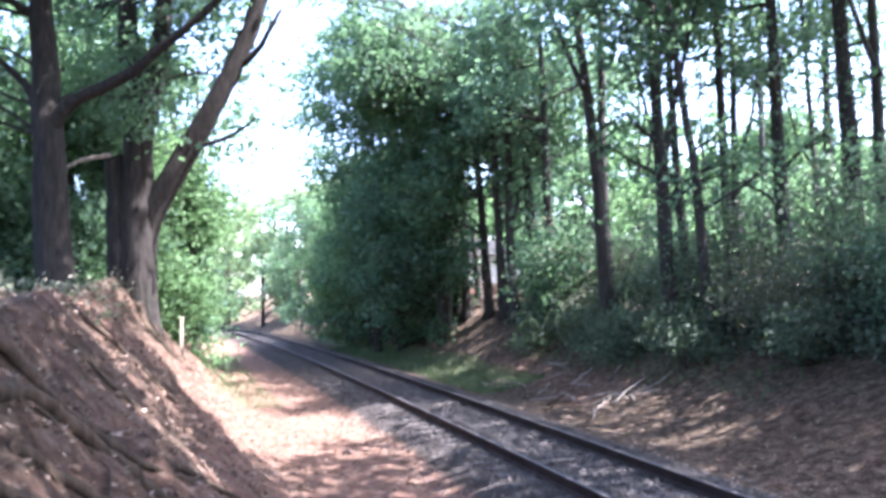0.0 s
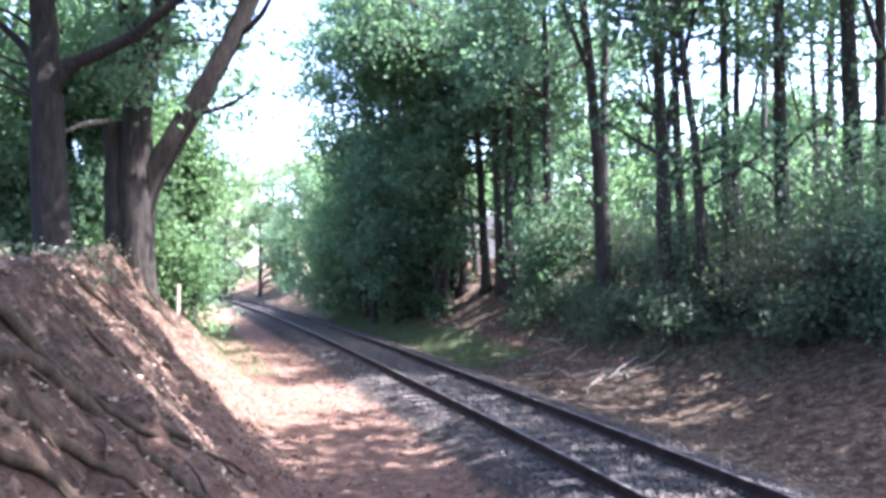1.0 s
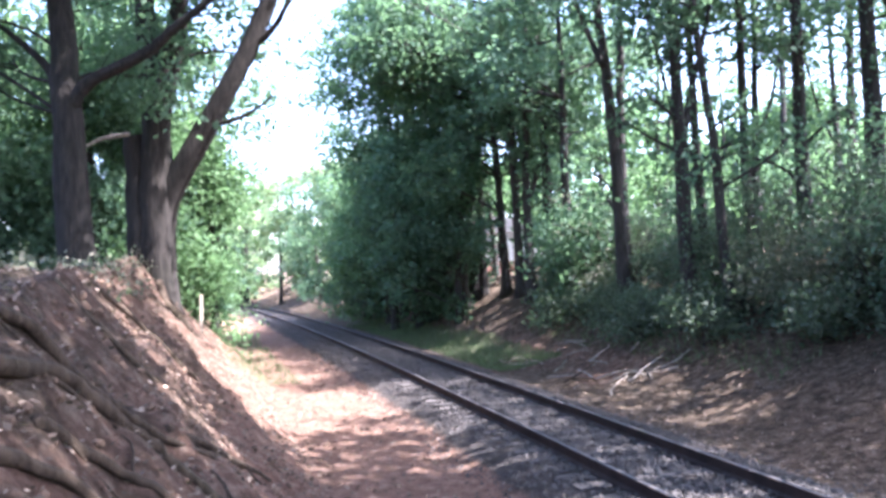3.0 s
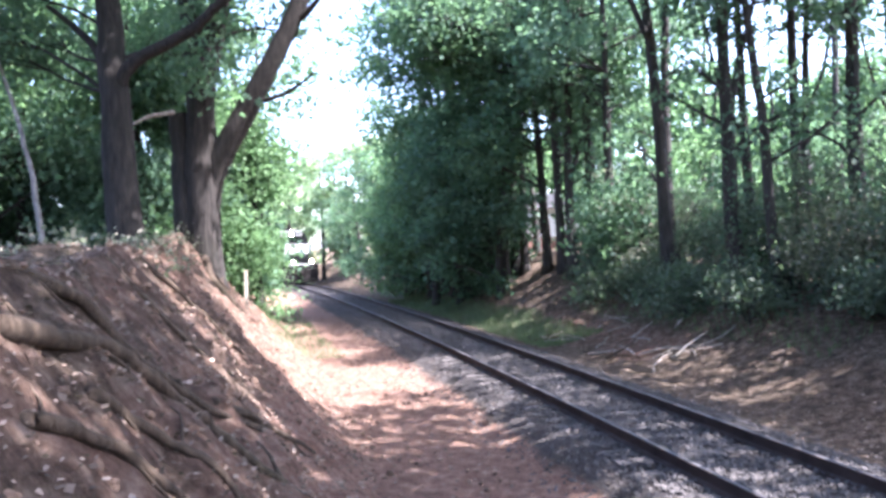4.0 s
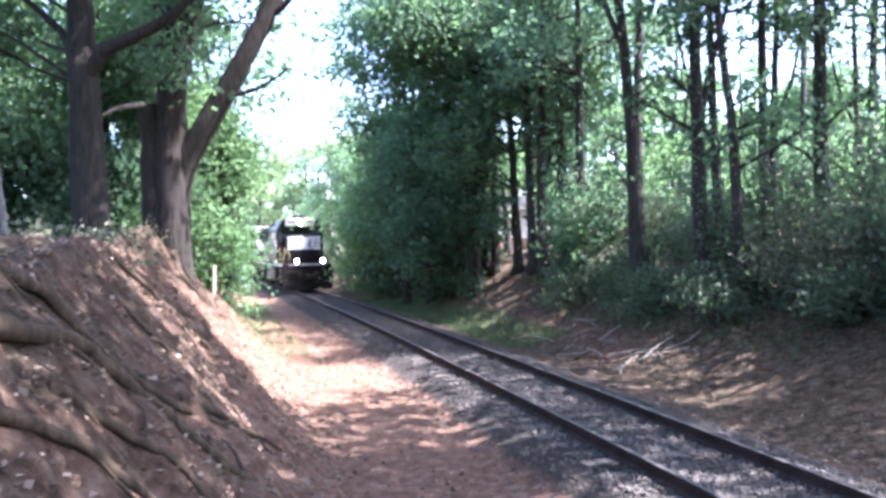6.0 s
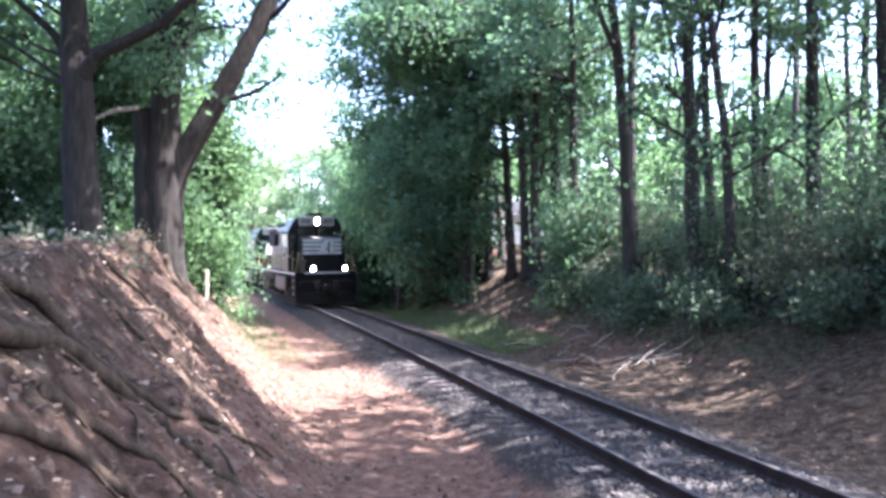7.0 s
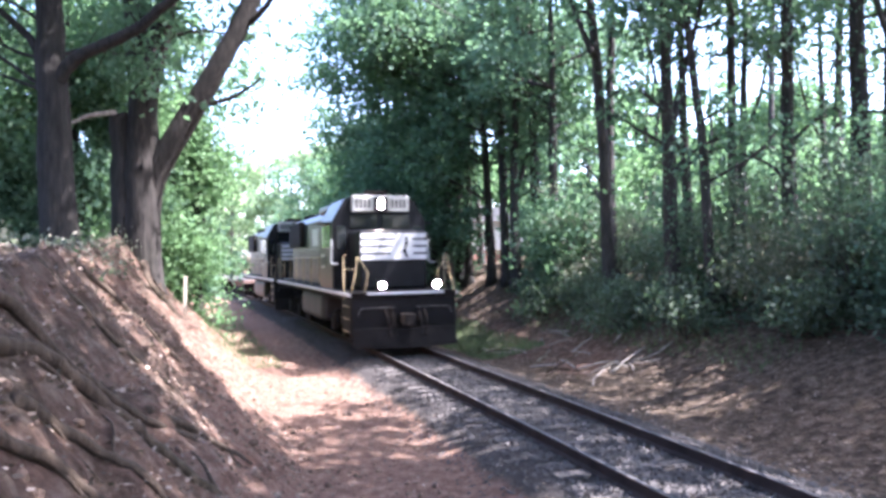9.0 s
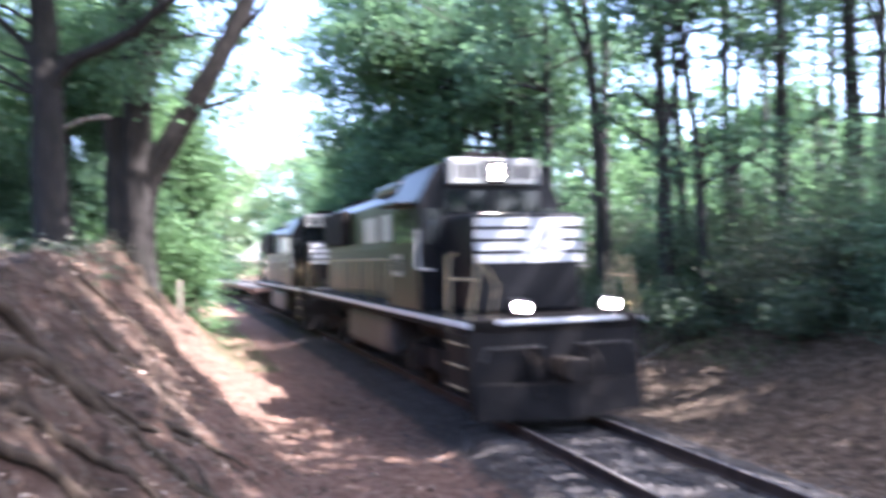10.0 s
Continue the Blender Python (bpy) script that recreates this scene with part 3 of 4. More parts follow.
# undergrowth at the foot of those trees
for k in range(12):
    y = 28.5 + 2.1 * k + R.uniform(-0.5, 0.5)
    u = 5.6 + R.uniform(-0.4, 1.2) + (1.5 if y < 33 else 0)
    h = 0.9 if 0.0 < (track_x(y) + u * 1.05) / y < 0.1 else 3.4
    tree("shrub", track_x(y) + u * 1.05, y, 2.0, 0.0, blobs_in(R, 9, 0, 0, h * 0.5, 1.2, 1.2, h * 0.45, 0.7, 1.2), 26, 0.14, M_LEAF_DARK if k % 3 else M_LEAF, M_BARK_DARK, 460 + k, label="tall leafy shrub under the trackside trees", clump=0.35)

# trunks of the wood on the right bank, their crowns above
WOOD = [(2.7, 30.5, 0.24, 0.2, 0), (3.7, 31.0, 0.25, -0.5, 0), (5.1, 24.5, 0.24, -0.9, 0), (5.6, 26.5, 0.2, 0.5, 0), (6.1, 21.0, 0.24, -0.2, 900), (6.85, 20.0, 0.16, -1.0, 0),
        (7.0, 22.0, 0.17, -0.5, 500), (8.5, 23.0, 0.18, 0.2, 0), (8.95, 23.5, 0.15, 0.6, 0), (9.3, 21.0, 0.24, 0.0, 500), (11.8, 24.0, 0.12, -0.1, 0), (10.7, 20.0, 0.30, 0.1, 700), (11.2, 19.6, 0.2, 0.6, 0), (13.2, 26.0, 0.2, 0.3, 0), (12.3, 17.5, 0.26, 0.2, 500)]
for k, (x, y, r, lean, ivy) in enumerate(WOOD):
    h = R.uniform(13, 17)
    bl = blobs_in(R, 7, lean, 0, h - 3.5, 2.2, 2.2, 2.6, 0.9, 1.6) + blobs_in(R, 5, 0, 0, h * 0.45, 1.5, 1.3, 3.6, 0.35, 0.75)
    bl = [b for b in bl if not 0.385 < (x + b[0]) / (y + b[1]) < 0.405]   # a gap in the leaf roof
    fork = h * R.uniform(0.3, 0.5)
    side = R.choice((-1, 1))
    stems = [([(lean * fork / h * 0.8, 0, fork), (lean * 0.5 + side * 0.5, 0.2, fork + 1.6), (lean * 0.7 + side * R.uniform(0.8, 1.6), 0.3, fork + 5.0)], r * 0.5, r * 0.2)] if k % 2 == 0 else None
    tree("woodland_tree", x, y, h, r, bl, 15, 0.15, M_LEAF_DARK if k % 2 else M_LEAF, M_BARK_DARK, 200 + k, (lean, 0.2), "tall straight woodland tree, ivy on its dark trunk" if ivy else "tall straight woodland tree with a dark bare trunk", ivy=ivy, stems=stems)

# sunlit trees deeper in the wood, part of the sunlight put into the leaf colour
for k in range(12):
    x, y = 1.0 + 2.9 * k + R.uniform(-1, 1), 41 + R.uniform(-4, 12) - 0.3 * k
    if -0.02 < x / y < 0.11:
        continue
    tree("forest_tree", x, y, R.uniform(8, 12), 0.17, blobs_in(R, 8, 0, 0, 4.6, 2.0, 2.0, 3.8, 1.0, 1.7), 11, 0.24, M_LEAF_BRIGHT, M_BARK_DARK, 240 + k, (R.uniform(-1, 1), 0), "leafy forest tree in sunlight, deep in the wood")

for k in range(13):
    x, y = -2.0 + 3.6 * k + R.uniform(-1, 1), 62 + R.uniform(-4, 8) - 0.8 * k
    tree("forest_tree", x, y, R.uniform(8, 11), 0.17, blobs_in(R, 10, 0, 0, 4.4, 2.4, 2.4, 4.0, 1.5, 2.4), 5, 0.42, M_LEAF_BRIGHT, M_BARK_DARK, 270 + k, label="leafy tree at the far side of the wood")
for k in range(9):
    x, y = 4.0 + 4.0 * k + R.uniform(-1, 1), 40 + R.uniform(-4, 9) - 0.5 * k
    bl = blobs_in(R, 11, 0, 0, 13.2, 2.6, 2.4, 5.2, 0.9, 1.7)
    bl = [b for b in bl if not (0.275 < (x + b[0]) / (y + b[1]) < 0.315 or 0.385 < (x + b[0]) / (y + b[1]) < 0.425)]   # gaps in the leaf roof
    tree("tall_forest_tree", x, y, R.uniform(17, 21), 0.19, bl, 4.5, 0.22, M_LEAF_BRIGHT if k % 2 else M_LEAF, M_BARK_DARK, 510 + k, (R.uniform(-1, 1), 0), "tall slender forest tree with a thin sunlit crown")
for k in range(9):
    x, y = -12.0 - 3.0 * k + R.uniform(-1, 1), 34 + R.uniform(-3, 5) - 0.8 * k
    tree("forest_tree", x, y, R.uniform(10, 14), 0.17, blobs_in(R, 11, 0, 0, 6.0, 2.2, 2.2, 5.4, 1.5, 2.4), 6, 0.36, M_LEAF, M_BARK_DARK, 285 + k, label="leafy tree deep in the wood above the bank")

# shrubs on the right bank: a low fringe, and taller ones behind it
for k in range(20):
    y = 13.5 + 0.95 * k + R.uniform(-0.4, 0.4)
    u = 6.0 + 1.8 * (1 - step(14, 20, y)) + R.uniform(-0.5, 0.9)
    tree("shrub", track_x(y) + u * 1.05, y, 1.0, 0.0, blobs_in(R, 6, 0, 0, 0.55, 0.8, 0.8, 0.4, 0.35, 0.7), 52, 0.085, M_LEAF_SHRUB, M_BARK_DARK, 300 + k, label="low dark green shrub at the edge of the bank", clump=0.25)
for k in range(24):
    y = 14.0 + 0.68 * k + R.uniform(-0.6, 0.6)
    u = 8.0 + R.uniform(-0.7, 1.8)
    leaf, label = ((M_LEAF_SHRUB, "dense dark green shrub on the bank"), (M_LEAF_DRY, "dry twiggy shrub with pale leaves on the bank"), (M_LEAF, "leafy green shrub on the bank"), (M_LEAF_SHRUB, "dense dark green shrub on the bank"), (M_LEAF_DRY, "dry twiggy shrub with pale leaves on the bank"))[0 if k < 5 else k % 5]
    tall = R.uniform(0.8, 1.9)
    tree("shrub", track_x(y) + u * 1.05, y, 2.4, 0.0, blobs_in(R, 10, 0, 0, 0.3 + tall, 1.0, 1.0, tall, 0.35, 0.85), 36 if leaf is M_LEAF_SHRUB else 28, 0.092, leaf, M_BARK_DARK, 330 + k, label=label, clump=0.34)

for k, (x, y) in enumerate([(9.3, 15.3), (10.2, 16.2), (9.9, 14.5), (10.8, 15.0), (11.2, 17.0)]):
    tree("shrub", x, y, 2.2, 0.0, blobs_in(R, 9, 0, 0, 1.25, 0.8, 0.8, 1.0, 0.5, 0.85), 44, 0.09, M_LEAF_DARK, M_BARK_DARK, 550 + k, label="big dark evergreen shrub on the bank", clump=0.3)
for k in range(8):
    x, y = 8.5 + 2.0 * k + R.uniform(-0.6, 0.6), 35.5 + R.uniform(-2, 2) - 0.4 * k
    tree("wood_shrub", x, y, 3.0, 0.0, blobs_in(R, 9, 0, 0, 2.2, 1.5, 1.2, 1.9, 0.7, 1.2), 13, 0.16, M_LEAF if k % 2 else M_LEAF_BRIGHT, M_BARK_DARK, 560 + k, label="tall leafy shrub deep in the wood")

# the far trees where the line bends away, glare put into their pale leaves
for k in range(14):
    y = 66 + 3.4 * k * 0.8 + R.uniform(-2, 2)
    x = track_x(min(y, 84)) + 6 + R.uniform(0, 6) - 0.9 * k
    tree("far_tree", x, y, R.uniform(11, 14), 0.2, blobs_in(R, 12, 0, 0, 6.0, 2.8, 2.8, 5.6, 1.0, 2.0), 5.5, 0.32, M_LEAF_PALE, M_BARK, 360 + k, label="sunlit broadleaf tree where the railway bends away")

# added tall trees beside and behind the viewer, unseen crowns arching over for shade
for k, (x, y, cx, cy) in enumerate([(9.5, 10.5, -4.0, -1.8), (8.8, 5.0, -4.5, 1.0), (-8.5, 7.5, 8.0, 1.0), (16.0, 14.0, -3.0, -1.5), (-7.0, 2.0, 6.0, 2.0), (8.0, -3.0, -3.0, 1.0), (-9.5, 10.5, 6.5, 2.0), (14.0, 9.0, -2.0, 0.0), (19.0, 16.5, -2.5, -1.0), (-12.5, 13.0, 10.5, 1.5), (-13.0, 17.5, 11.5, 0.3), (11.5, 3.0, -5.0, 0.0), (12.0, -2.0, -5.0, 3.0)]):
    tree("unseen_shade_tree", x, y, 13.0, 0.26, blobs_in(R, 6 if 11 < x < 12.5 else 17 if x < 15 else 16, cx, cy, 12.2 if x > -11 else 13.6, 3.6, 3.6, 1.8, 1.0, 1.7), 5 if x < -11 else 9 if 11 < x < 12.5 else 8 if x < 0 else 5 if x > 18 else 11, 0.22, M_LEAF, M_BARK, 400 + k, label="unseen tall tree with a wide crown added to shade the cutting")
# one more crown added out of view, to shade the engine's front
tree("unseen_shade_tree", 12.8, 14.5, 13.0, 0.24, blobs_in(R, 9, -3.2, 0.6, 11.4, 1.7, 2.8, 1.1, 0.9, 1.5), 10, 0.2, M_LEAF, M_BARK, 416, label="unseen tall tree with a wide crown added to shade the cutting")

# unseen wood added behind the viewer, to keep open sky off the engine
for k in range(14):
    a = radians(100 + 160 * (k + 0.5) / 14)
    rr = R.uniform(16, 30)
    x, y = 1.0 + rr * math.sin(a), rr * math.cos(a) - 2
    if abs(across(x, y)) < 4:
        x += 8
    tree("forest_tree", x, y, R.uniform(10, 14), 0.2, blobs_in(R, 10, 0, 0, 6.5, 3.0, 3.0, 5.5, 1.8, 2.8), 1.6, 0.6, M_LEAF_DARK, M_BARK_DARK, 430 + k, label="unseen leafy tree added behind the viewer to block sky light")


# ---- white post on the bank ----
def marker_post():
    t = thing("marker_post", pose(-7.2, 20.9, land(-7.2, 20.9) - 0.1, 0, 1.5, 20), "pale weathered wooden marker post on the bank", "post")
    bm = bmesh.new()
    box(bm, -0.045, 0.045, -0.045, 0.045, 0, 1.2, 0.01)
    part("post_shaft", bm, M_POST, t)
    bm = bmesh.new()
    box(bm, -0.052, 0.052, -0.052, 0.052, 1.2, 1.24, 0.012)
    part("post_cap", bm, M_POST, t)


marker_post()
# ---- train ----
def build_engine(name):
    """A four-axle road engine, nose first along +x; its front coupler at x = 0, rail top at z = 0."""
    e = thing(name, Matrix(), "black diesel locomotive with white nose stripes and lit headlights", "locomotive", "locomotives of the train")
    bm = bmesh.new()
    box(bm, -17.3, -0.75, -1.5, 1.5, 1.42, 1.66, 0.02)
    box(bm, -16.5, -1.5, -0.5, 0.5, 0.95, 1.42, 0.03)
    part("underframe", bm, M_UNDER, e)
    for y0, y1 in ((-1.56, -1.503), (1.503, 1.56)):
        bm = bmesh.new()
        box(bm, -17.3, -0.75, y0, y1, 1.54, 1.63, 0.01)
        part("sill_stripe", bm, M_WHITE, e, "dusty white sill stripe")
    # pilot
    bm = bmesh.new()
    box(bm, -0.95, -0.75, -1.52, 1.52, 0.62, 1.66, 0.03)
    box(bm, -1.9, -0.8, -1.52, -1.2, 0.5, 1.42, 0.02)
    box(bm, -1.9, -0.8, 1.2, 1.52, 0.5, 1.42, 0.02)
    part("pilot", bm, M_PILOT, e, "black steel pilot plate, worn")
    bm = bmesh.new()
    box(bm, -0.75, -0.6, -0.42, 0.42, 0.66, 0.72, 0.01)
    box(bm, -0.75, -0.6, -0.42, -0.36, 0.72, 1.2, 0.01)
    box(bm, -0.75, -0.6, 0.36, 0.42, 0.72, 1.2, 0.01)
    part("coupler_pocket", bm, M_UNDER, e)
    for s in (-1, 1):
        bm = bmesh.new()
        for p0, p1 in (((-0.7, s * 0.3, 1.22), (-0.7, s * 1.25, 1.22)), ((-0.7, s * 1.25, 1.22), (-0.62, s * 1.35, 1.02))):
            cyl(bm, p0, p1, 0.011, 0.011, 6)
        part("cut_lever", bm, M_TANK, e, "thin grey uncoupling lever")
    bm = bmesh.new()
    outline = [(-1.0, -1.48), (-0.72, -1.48), (-0.28, 0.0), (-0.72, 1.48), (-1.0, 1.48)]
    lo = [bm.verts.new((x + 0.12, y, 0.13)) for x, y in outline]
    hi = [bm.verts.new((x, y, 0.66)) for x, y in outline]
    bm.faces.new(lo[::-1])
    bm.faces.new(hi)
    for i in range(5):
        j = (i + 1) % 5
        bm.faces.new((lo[i], lo[j], hi[j], hi[i]))
    part("plough", bm, M_PLOUGH, e, "dusty grey steel plough under the pilot")
    bm = bmesh.new()
    box(bm, -0.76, -0.74, -1.05, 1.15, 1.58, 1.655)
    part("front_sill_edge", bm, M_WHITE, e, "white edge of the front platform")
    bm = bmesh.new()
    box(bm, -0.75, -0.15, -0.16, 0.16, 0.74, 1.05, 0.05)
    box(bm, -0.28, 0.0, -0.2, 0.12, 0.72, 1.08, 0.05)
    part("coupler", bm, M_UNDER, e)
    for y in (-0.55, -0.38, 0.38, 0.55):
        bm = bmesh.new()
        q = bend([(-0.74, y, 1.15), (-0.5, y, 0.95), (-0.42, y * 0.95, 0.6), (-0.35, y * 0.9, 0.45)], 3)
        tube(bm, q, [0.035] * len(q), 6)
        part("air_hose", bm, M_UNDER, e)
    # nose
    bm = bmesh.new()
    box(bm, -3.5, -1.8, -1.0, 1.0, 1.66, 3.42, 0.1)
    part("nose", bm, M_BLACK, e)
    nose_stripes(e)
    # cab
    bm = bmesh.new()
    prof = [(-1.48, 1.66), (1.48, 1.66), (1.48, 3.75), (1.12, 4.42), (0.75, 4.58), (-0.75, 4.58), (-1.12, 4.42), (-1.48, 3.75)]
    f = [bm.verts.new((-3.5, y, z)) for y, z in prof]
    b = [bm.verts.new((-5.7, y, z)) for y, z in prof]
    bm.faces.new(f)
    bm.faces.new(b[::-1])
    for i in range(8):
        bm.faces.new((f[i], b[i], b[(i + 1) % 8], f[(i + 1) % 8]))
    bmesh.ops.bevel(bm, geom=list(bm.edges), offset=0.03, segments=2, affect="EDGES")
    cab = part("cab", bm, M_BLACK, e)
    for y0, y1 in ((-1.35, -1.06), (-0.95, -0.08), (0.08, 0.95), (1.06, 1.35)):
        bm = bmesh.new()
        box(bm, -3.51, -3.485, y0, y1, 3.52 if abs(y0 + y1) < 1.5 else 2.9, 3.95 if abs(y0 + y1) < 1.5 else 3.6, 0.01)
        part("windscreen", bm, M_GLASS, cab)
    for s in (-1, 1):
        for x0, x1 in ((-4.45, -3.85), (-5.3, -4.6)):
            bm = bmesh.new()
            box(bm, x0, x1, min(s * 1.475, s * 1.495), max(s * 1.475, s * 1.495), 2.95, 3.65, 0.01)
            part("side_window", bm, M_GLASS, cab)
        bm = bmesh.new()
        box(bm, -5.35, -3.8, min(s * 1.48, s * 1.85), max(s * 1.48, s * 1.85), 3.7, 3.74, 0.01)
        part("sun_visor", bm, M_BLACK, cab)
        bm = bmesh.new()
        box(bm, -5.45, -4.75, min(s * 1.485, s * 1.5), max(s * 1.485, s * 1.5), 2.3, 2.75)
        part("number_panel", bm, M_BOARD, cab, "white number panel")
        for k in range(4):
            bm = bmesh.new()
            box(bm, -5.38 + 0.16 * k, -5.27 + 0.16 * k, min(s * 1.5, s * 1.506), max(s * 1.5, s * 1.506), 2.4, 2.65)
            part("number_bar", bm, M_BLACK, cab)
    # number boards and headlight over the windscreen
    bm = bmesh.new()
    box(bm, -3.62, -3.3, -0.9, 0.9, 4.04, 4.55, 0.03)
    board = part("number_board", bm, M_BOARD, e, "white number board box over the windscreen")
    for s in (-1, 1):
        for k in range(4):
            bm = bmesh.new()
            y = s * 0.56 + (k - 1.5) * 0.13
            box(bm, -3.3, -3.294, y - 0.045, y + 0.045, 4.16, 4.42)
            part("number_bar", bm, M_TANK, board)
    bm = bmesh.new()
    box(bm, -3.31, -3.26, -0.22, 0.22, 4.06, 4.5, 0.03)
    part("headlight_housing", bm, M_BLACK, board)
    lamp(board, -3.25, 0, 4.35, 0.078, "headlight")
    lamp(board, -3.25, 0, 4.2, 0.078, "headlight")
    for y in (-0.62, 0.96):
        bm = bmesh.new()
        box(bm, -0.95, -0.76, y - 0.15, y + 0.15, 1.68, 1.98, 0.03)
        dl = part("ditch_light", bm, M_BLACK, e)
        lamp(dl, -0.75, y, 1.84, 0.085, "lens")
    # hood
    bm = bmesh.new()
    hp = [(-0.92, 1.66), (0.92, 1.66), (0.92, 4.05), (0.7, 4.3), (-0.7, 4.3), (-0.92, 4.05)]
    f = [bm.verts.new((-5.7, y, z)) for y, z in hp]
    b = [bm.verts.new((-16.4, y, z)) for y, z in hp]
    bm.faces.new(f)
    bm.faces.new(b[::-1])
    for i in range(6):
        bm.faces.new((f[i], b[i], b[(i + 1) % 6], f[(i + 1) % 6]))
    hood = part("hood", bm, M_HOOD, e, "black engine hood, reflected sky put into its colour")
    for s in (-1, 1):
        for k in range(12):
            x = -6.3 - k * 0.72
            bm = bmesh.new()
            box(bm, x - 0.62, x, min(s * 0.91, s * 0.945), max(s * 0.91, s * 0.945), 1.85, 2.95, 0.01)
            part("hood_door", bm, M_HOOD, hood)
        for x0, x1, z0, z1 in ((-8.6, -7.2, 3.1, 3.75), (-10.7, -9.3, 3.1, 3.75)):
            bm = bmesh.new()
            box(bm, x0, x1, min(s * 0.921, s * 0.93), max(s * 0.921, s * 0.93), z0, z1)
            part("emblem_block", bm, M_WHITE, hood, "white emblem block")
        bm = bmesh.new()
        box(bm, -16.1, -12.8, min(s * 0.9, s * 1.12), max(s * 0.9, s * 1.12), 3.1, 4.15, 0.04)
        part("radiator_grille", bm, M_UNDER, hood)
    bm = bmesh.new()
    box(bm, -9.6, -7.4, -0.85, 0.85, 4.25, 4.52, 0.08)
    box(bm, -12.2, -11.2, -0.3, 0.3, 4.25, 4.6, 0.06)
    part("roof_blister", bm, M_HOOD, hood)
    for x in (-13.6, -15.0):
        bm = bmesh.new()
        cyl(bm, (x, 0, 4.25), (x, 0, 4.5), 0.62, 0.6, 20)
        part("radiator_fan", bm, M_UNDER, hood)
    bm = bmesh.new()
    for y in (-0.5, -0.25, 0, 0.25, 0.5):
        cyl(bm, (-4.6, y * 0.6, 4.66), (-4.0 + abs(y) * 0.3, y * 0.6, 4.68), 0.04, 0.09, 10)
    box(bm, -4.7, -4.5, -0.4, 0.4, 4.57, 4.66)
    part("horn", bm, M_UNDER, cab)
    # fuel tank and bogies
    bm = bmesh.new()
    box(bm, -11.6, -6.9, -1.25, 1.25, 0.42, 1.35, 0.18)
    part("fuel_tank", bm, M_TANK, e, "dusty grey fuel tank")
    wheelsets = []
    for cx in (-3.9, -14.2):
        bm = bmesh.new()
        for s in (-1, 1):
            prism(bm, [(cx - 2.0, 0.55), (cx - 1.6, 0.9), (cx + 1.6, 0.9), (cx + 2.0, 0.55), (cx + 1.1, 0.32), (cx + 0.5, 0.5), (cx - 0.5, 0.5), (cx - 1.1, 0.32)], s * 1.02 - 0.08, s * 1.02 + 0.08)
            for dx in (-1.37, 1.37):
                box(bm, cx + dx - 0.22, cx + dx + 0.22, s * 1.1 - 0.1, s * 1.1 + 0.1, 0.3, 0.75, 0.03)
                cyl(bm, (cx + dx * 0.55, s * 1.14, 0.5), (cx + dx * 0.55, s * 1.14, 0.95), 0.12, 0.12, 10)
        bg = part("bogie", bm, M_UNDER, e, "grimy bogie frame")
        for dx in (-1.37, 1.37):
            bm = bmesh.new()
            cyl(bm, (0, -0.85, 0), (0, 0.85, 0), 0.08, 0.08, 10)
            for s in (-1, 1):
                cyl(bm, (0, s * 0.69, 0), (0, s * 0.82, 0), 0.508, 0.508, 28)
                cyl(bm, (0, s * 0.66, 0), (0, s * 0.69, 0), 0.535, 0.535, 28)
                for h in range(5):
                    a = h * 2 * math.pi / 5
                    cyl(bm, (0.3 * math.cos(a), s * 0.82, 0.3 * math.sin(a)), (0.3 * math.cos(a), s * 0.835, 0.3 * math.sin(a)), 0.06, 0.06, 8)
            ws = part("wheelset", bm, M_UNDER, e)
            ws.location = (cx + dx, 0, 0.51)
            wheelsets.append(ws)
    handrails(e)
    for ob in e.children_recursive:
        if ob not in wheelsets:
            ob.data.transform(Matrix.Diagonal((1, 1.04, 1.025, 1)))
    return e, wheelsets


def lamp(parent, x, y, z, r, name):
    bm = bmesh.new()
    cyl(bm, (x - 0.02, y, z), (x + 0.015, y, z), r, r * 0.9, 16)
    part(name, bm, M_LAMP, parent, "lit headlight lens")


def nose_stripes(e):
    """White bars across the nose with a plain white shield between them."""
    x0, x1 = -1.8, -1.793
    for z in (2.62, 2.83, 3.04, 3.25):
        for y0, y1 in ((-0.98, 0.02), (0.52, 0.98)):
            bm = bmesh.new()
            box(bm, x0, x1, y0, y1, z - 0.075, z + 0.075)
            part("nose_stripe", bm, M_WHITE, e, "white nose stripe")
    bm = bmesh.new()
    a = [bm.verts.new((x1 + 0.002, y, z)) for y, z in ((-0.16, 2.545), (0.6, 2.545), (0.55, 3.325), (0.1, 3.325))]
    bm.faces.new(a)
    part("emblem_field", bm, M_WHITE, e, "white emblem field")
    bm = bmesh.new()
    a = [bm.verts.new((x1 + 0.006, y, z)) for y, z in ((0.14, 2.72), (0.3, 2.88), (0.34, 3.2), (0.4, 3.22), (0.42, 3.0), (0.36, 2.85), (0.42, 2.6), (0.36, 2.58), (0.28, 2.78))]
    bm.faces.new(a)
    part("emblem_mark", bm, M_BLACK, e, "plain dark emblem shape")


def rod(e, pts, r=0.013, mat=None):
    bm = bmesh.new()
    for p, q in zip(pts, pts[1:]):
        cyl(bm, p, q, r, r, 6)
    part("handrail", bm, mat or M_YELLOW, e)


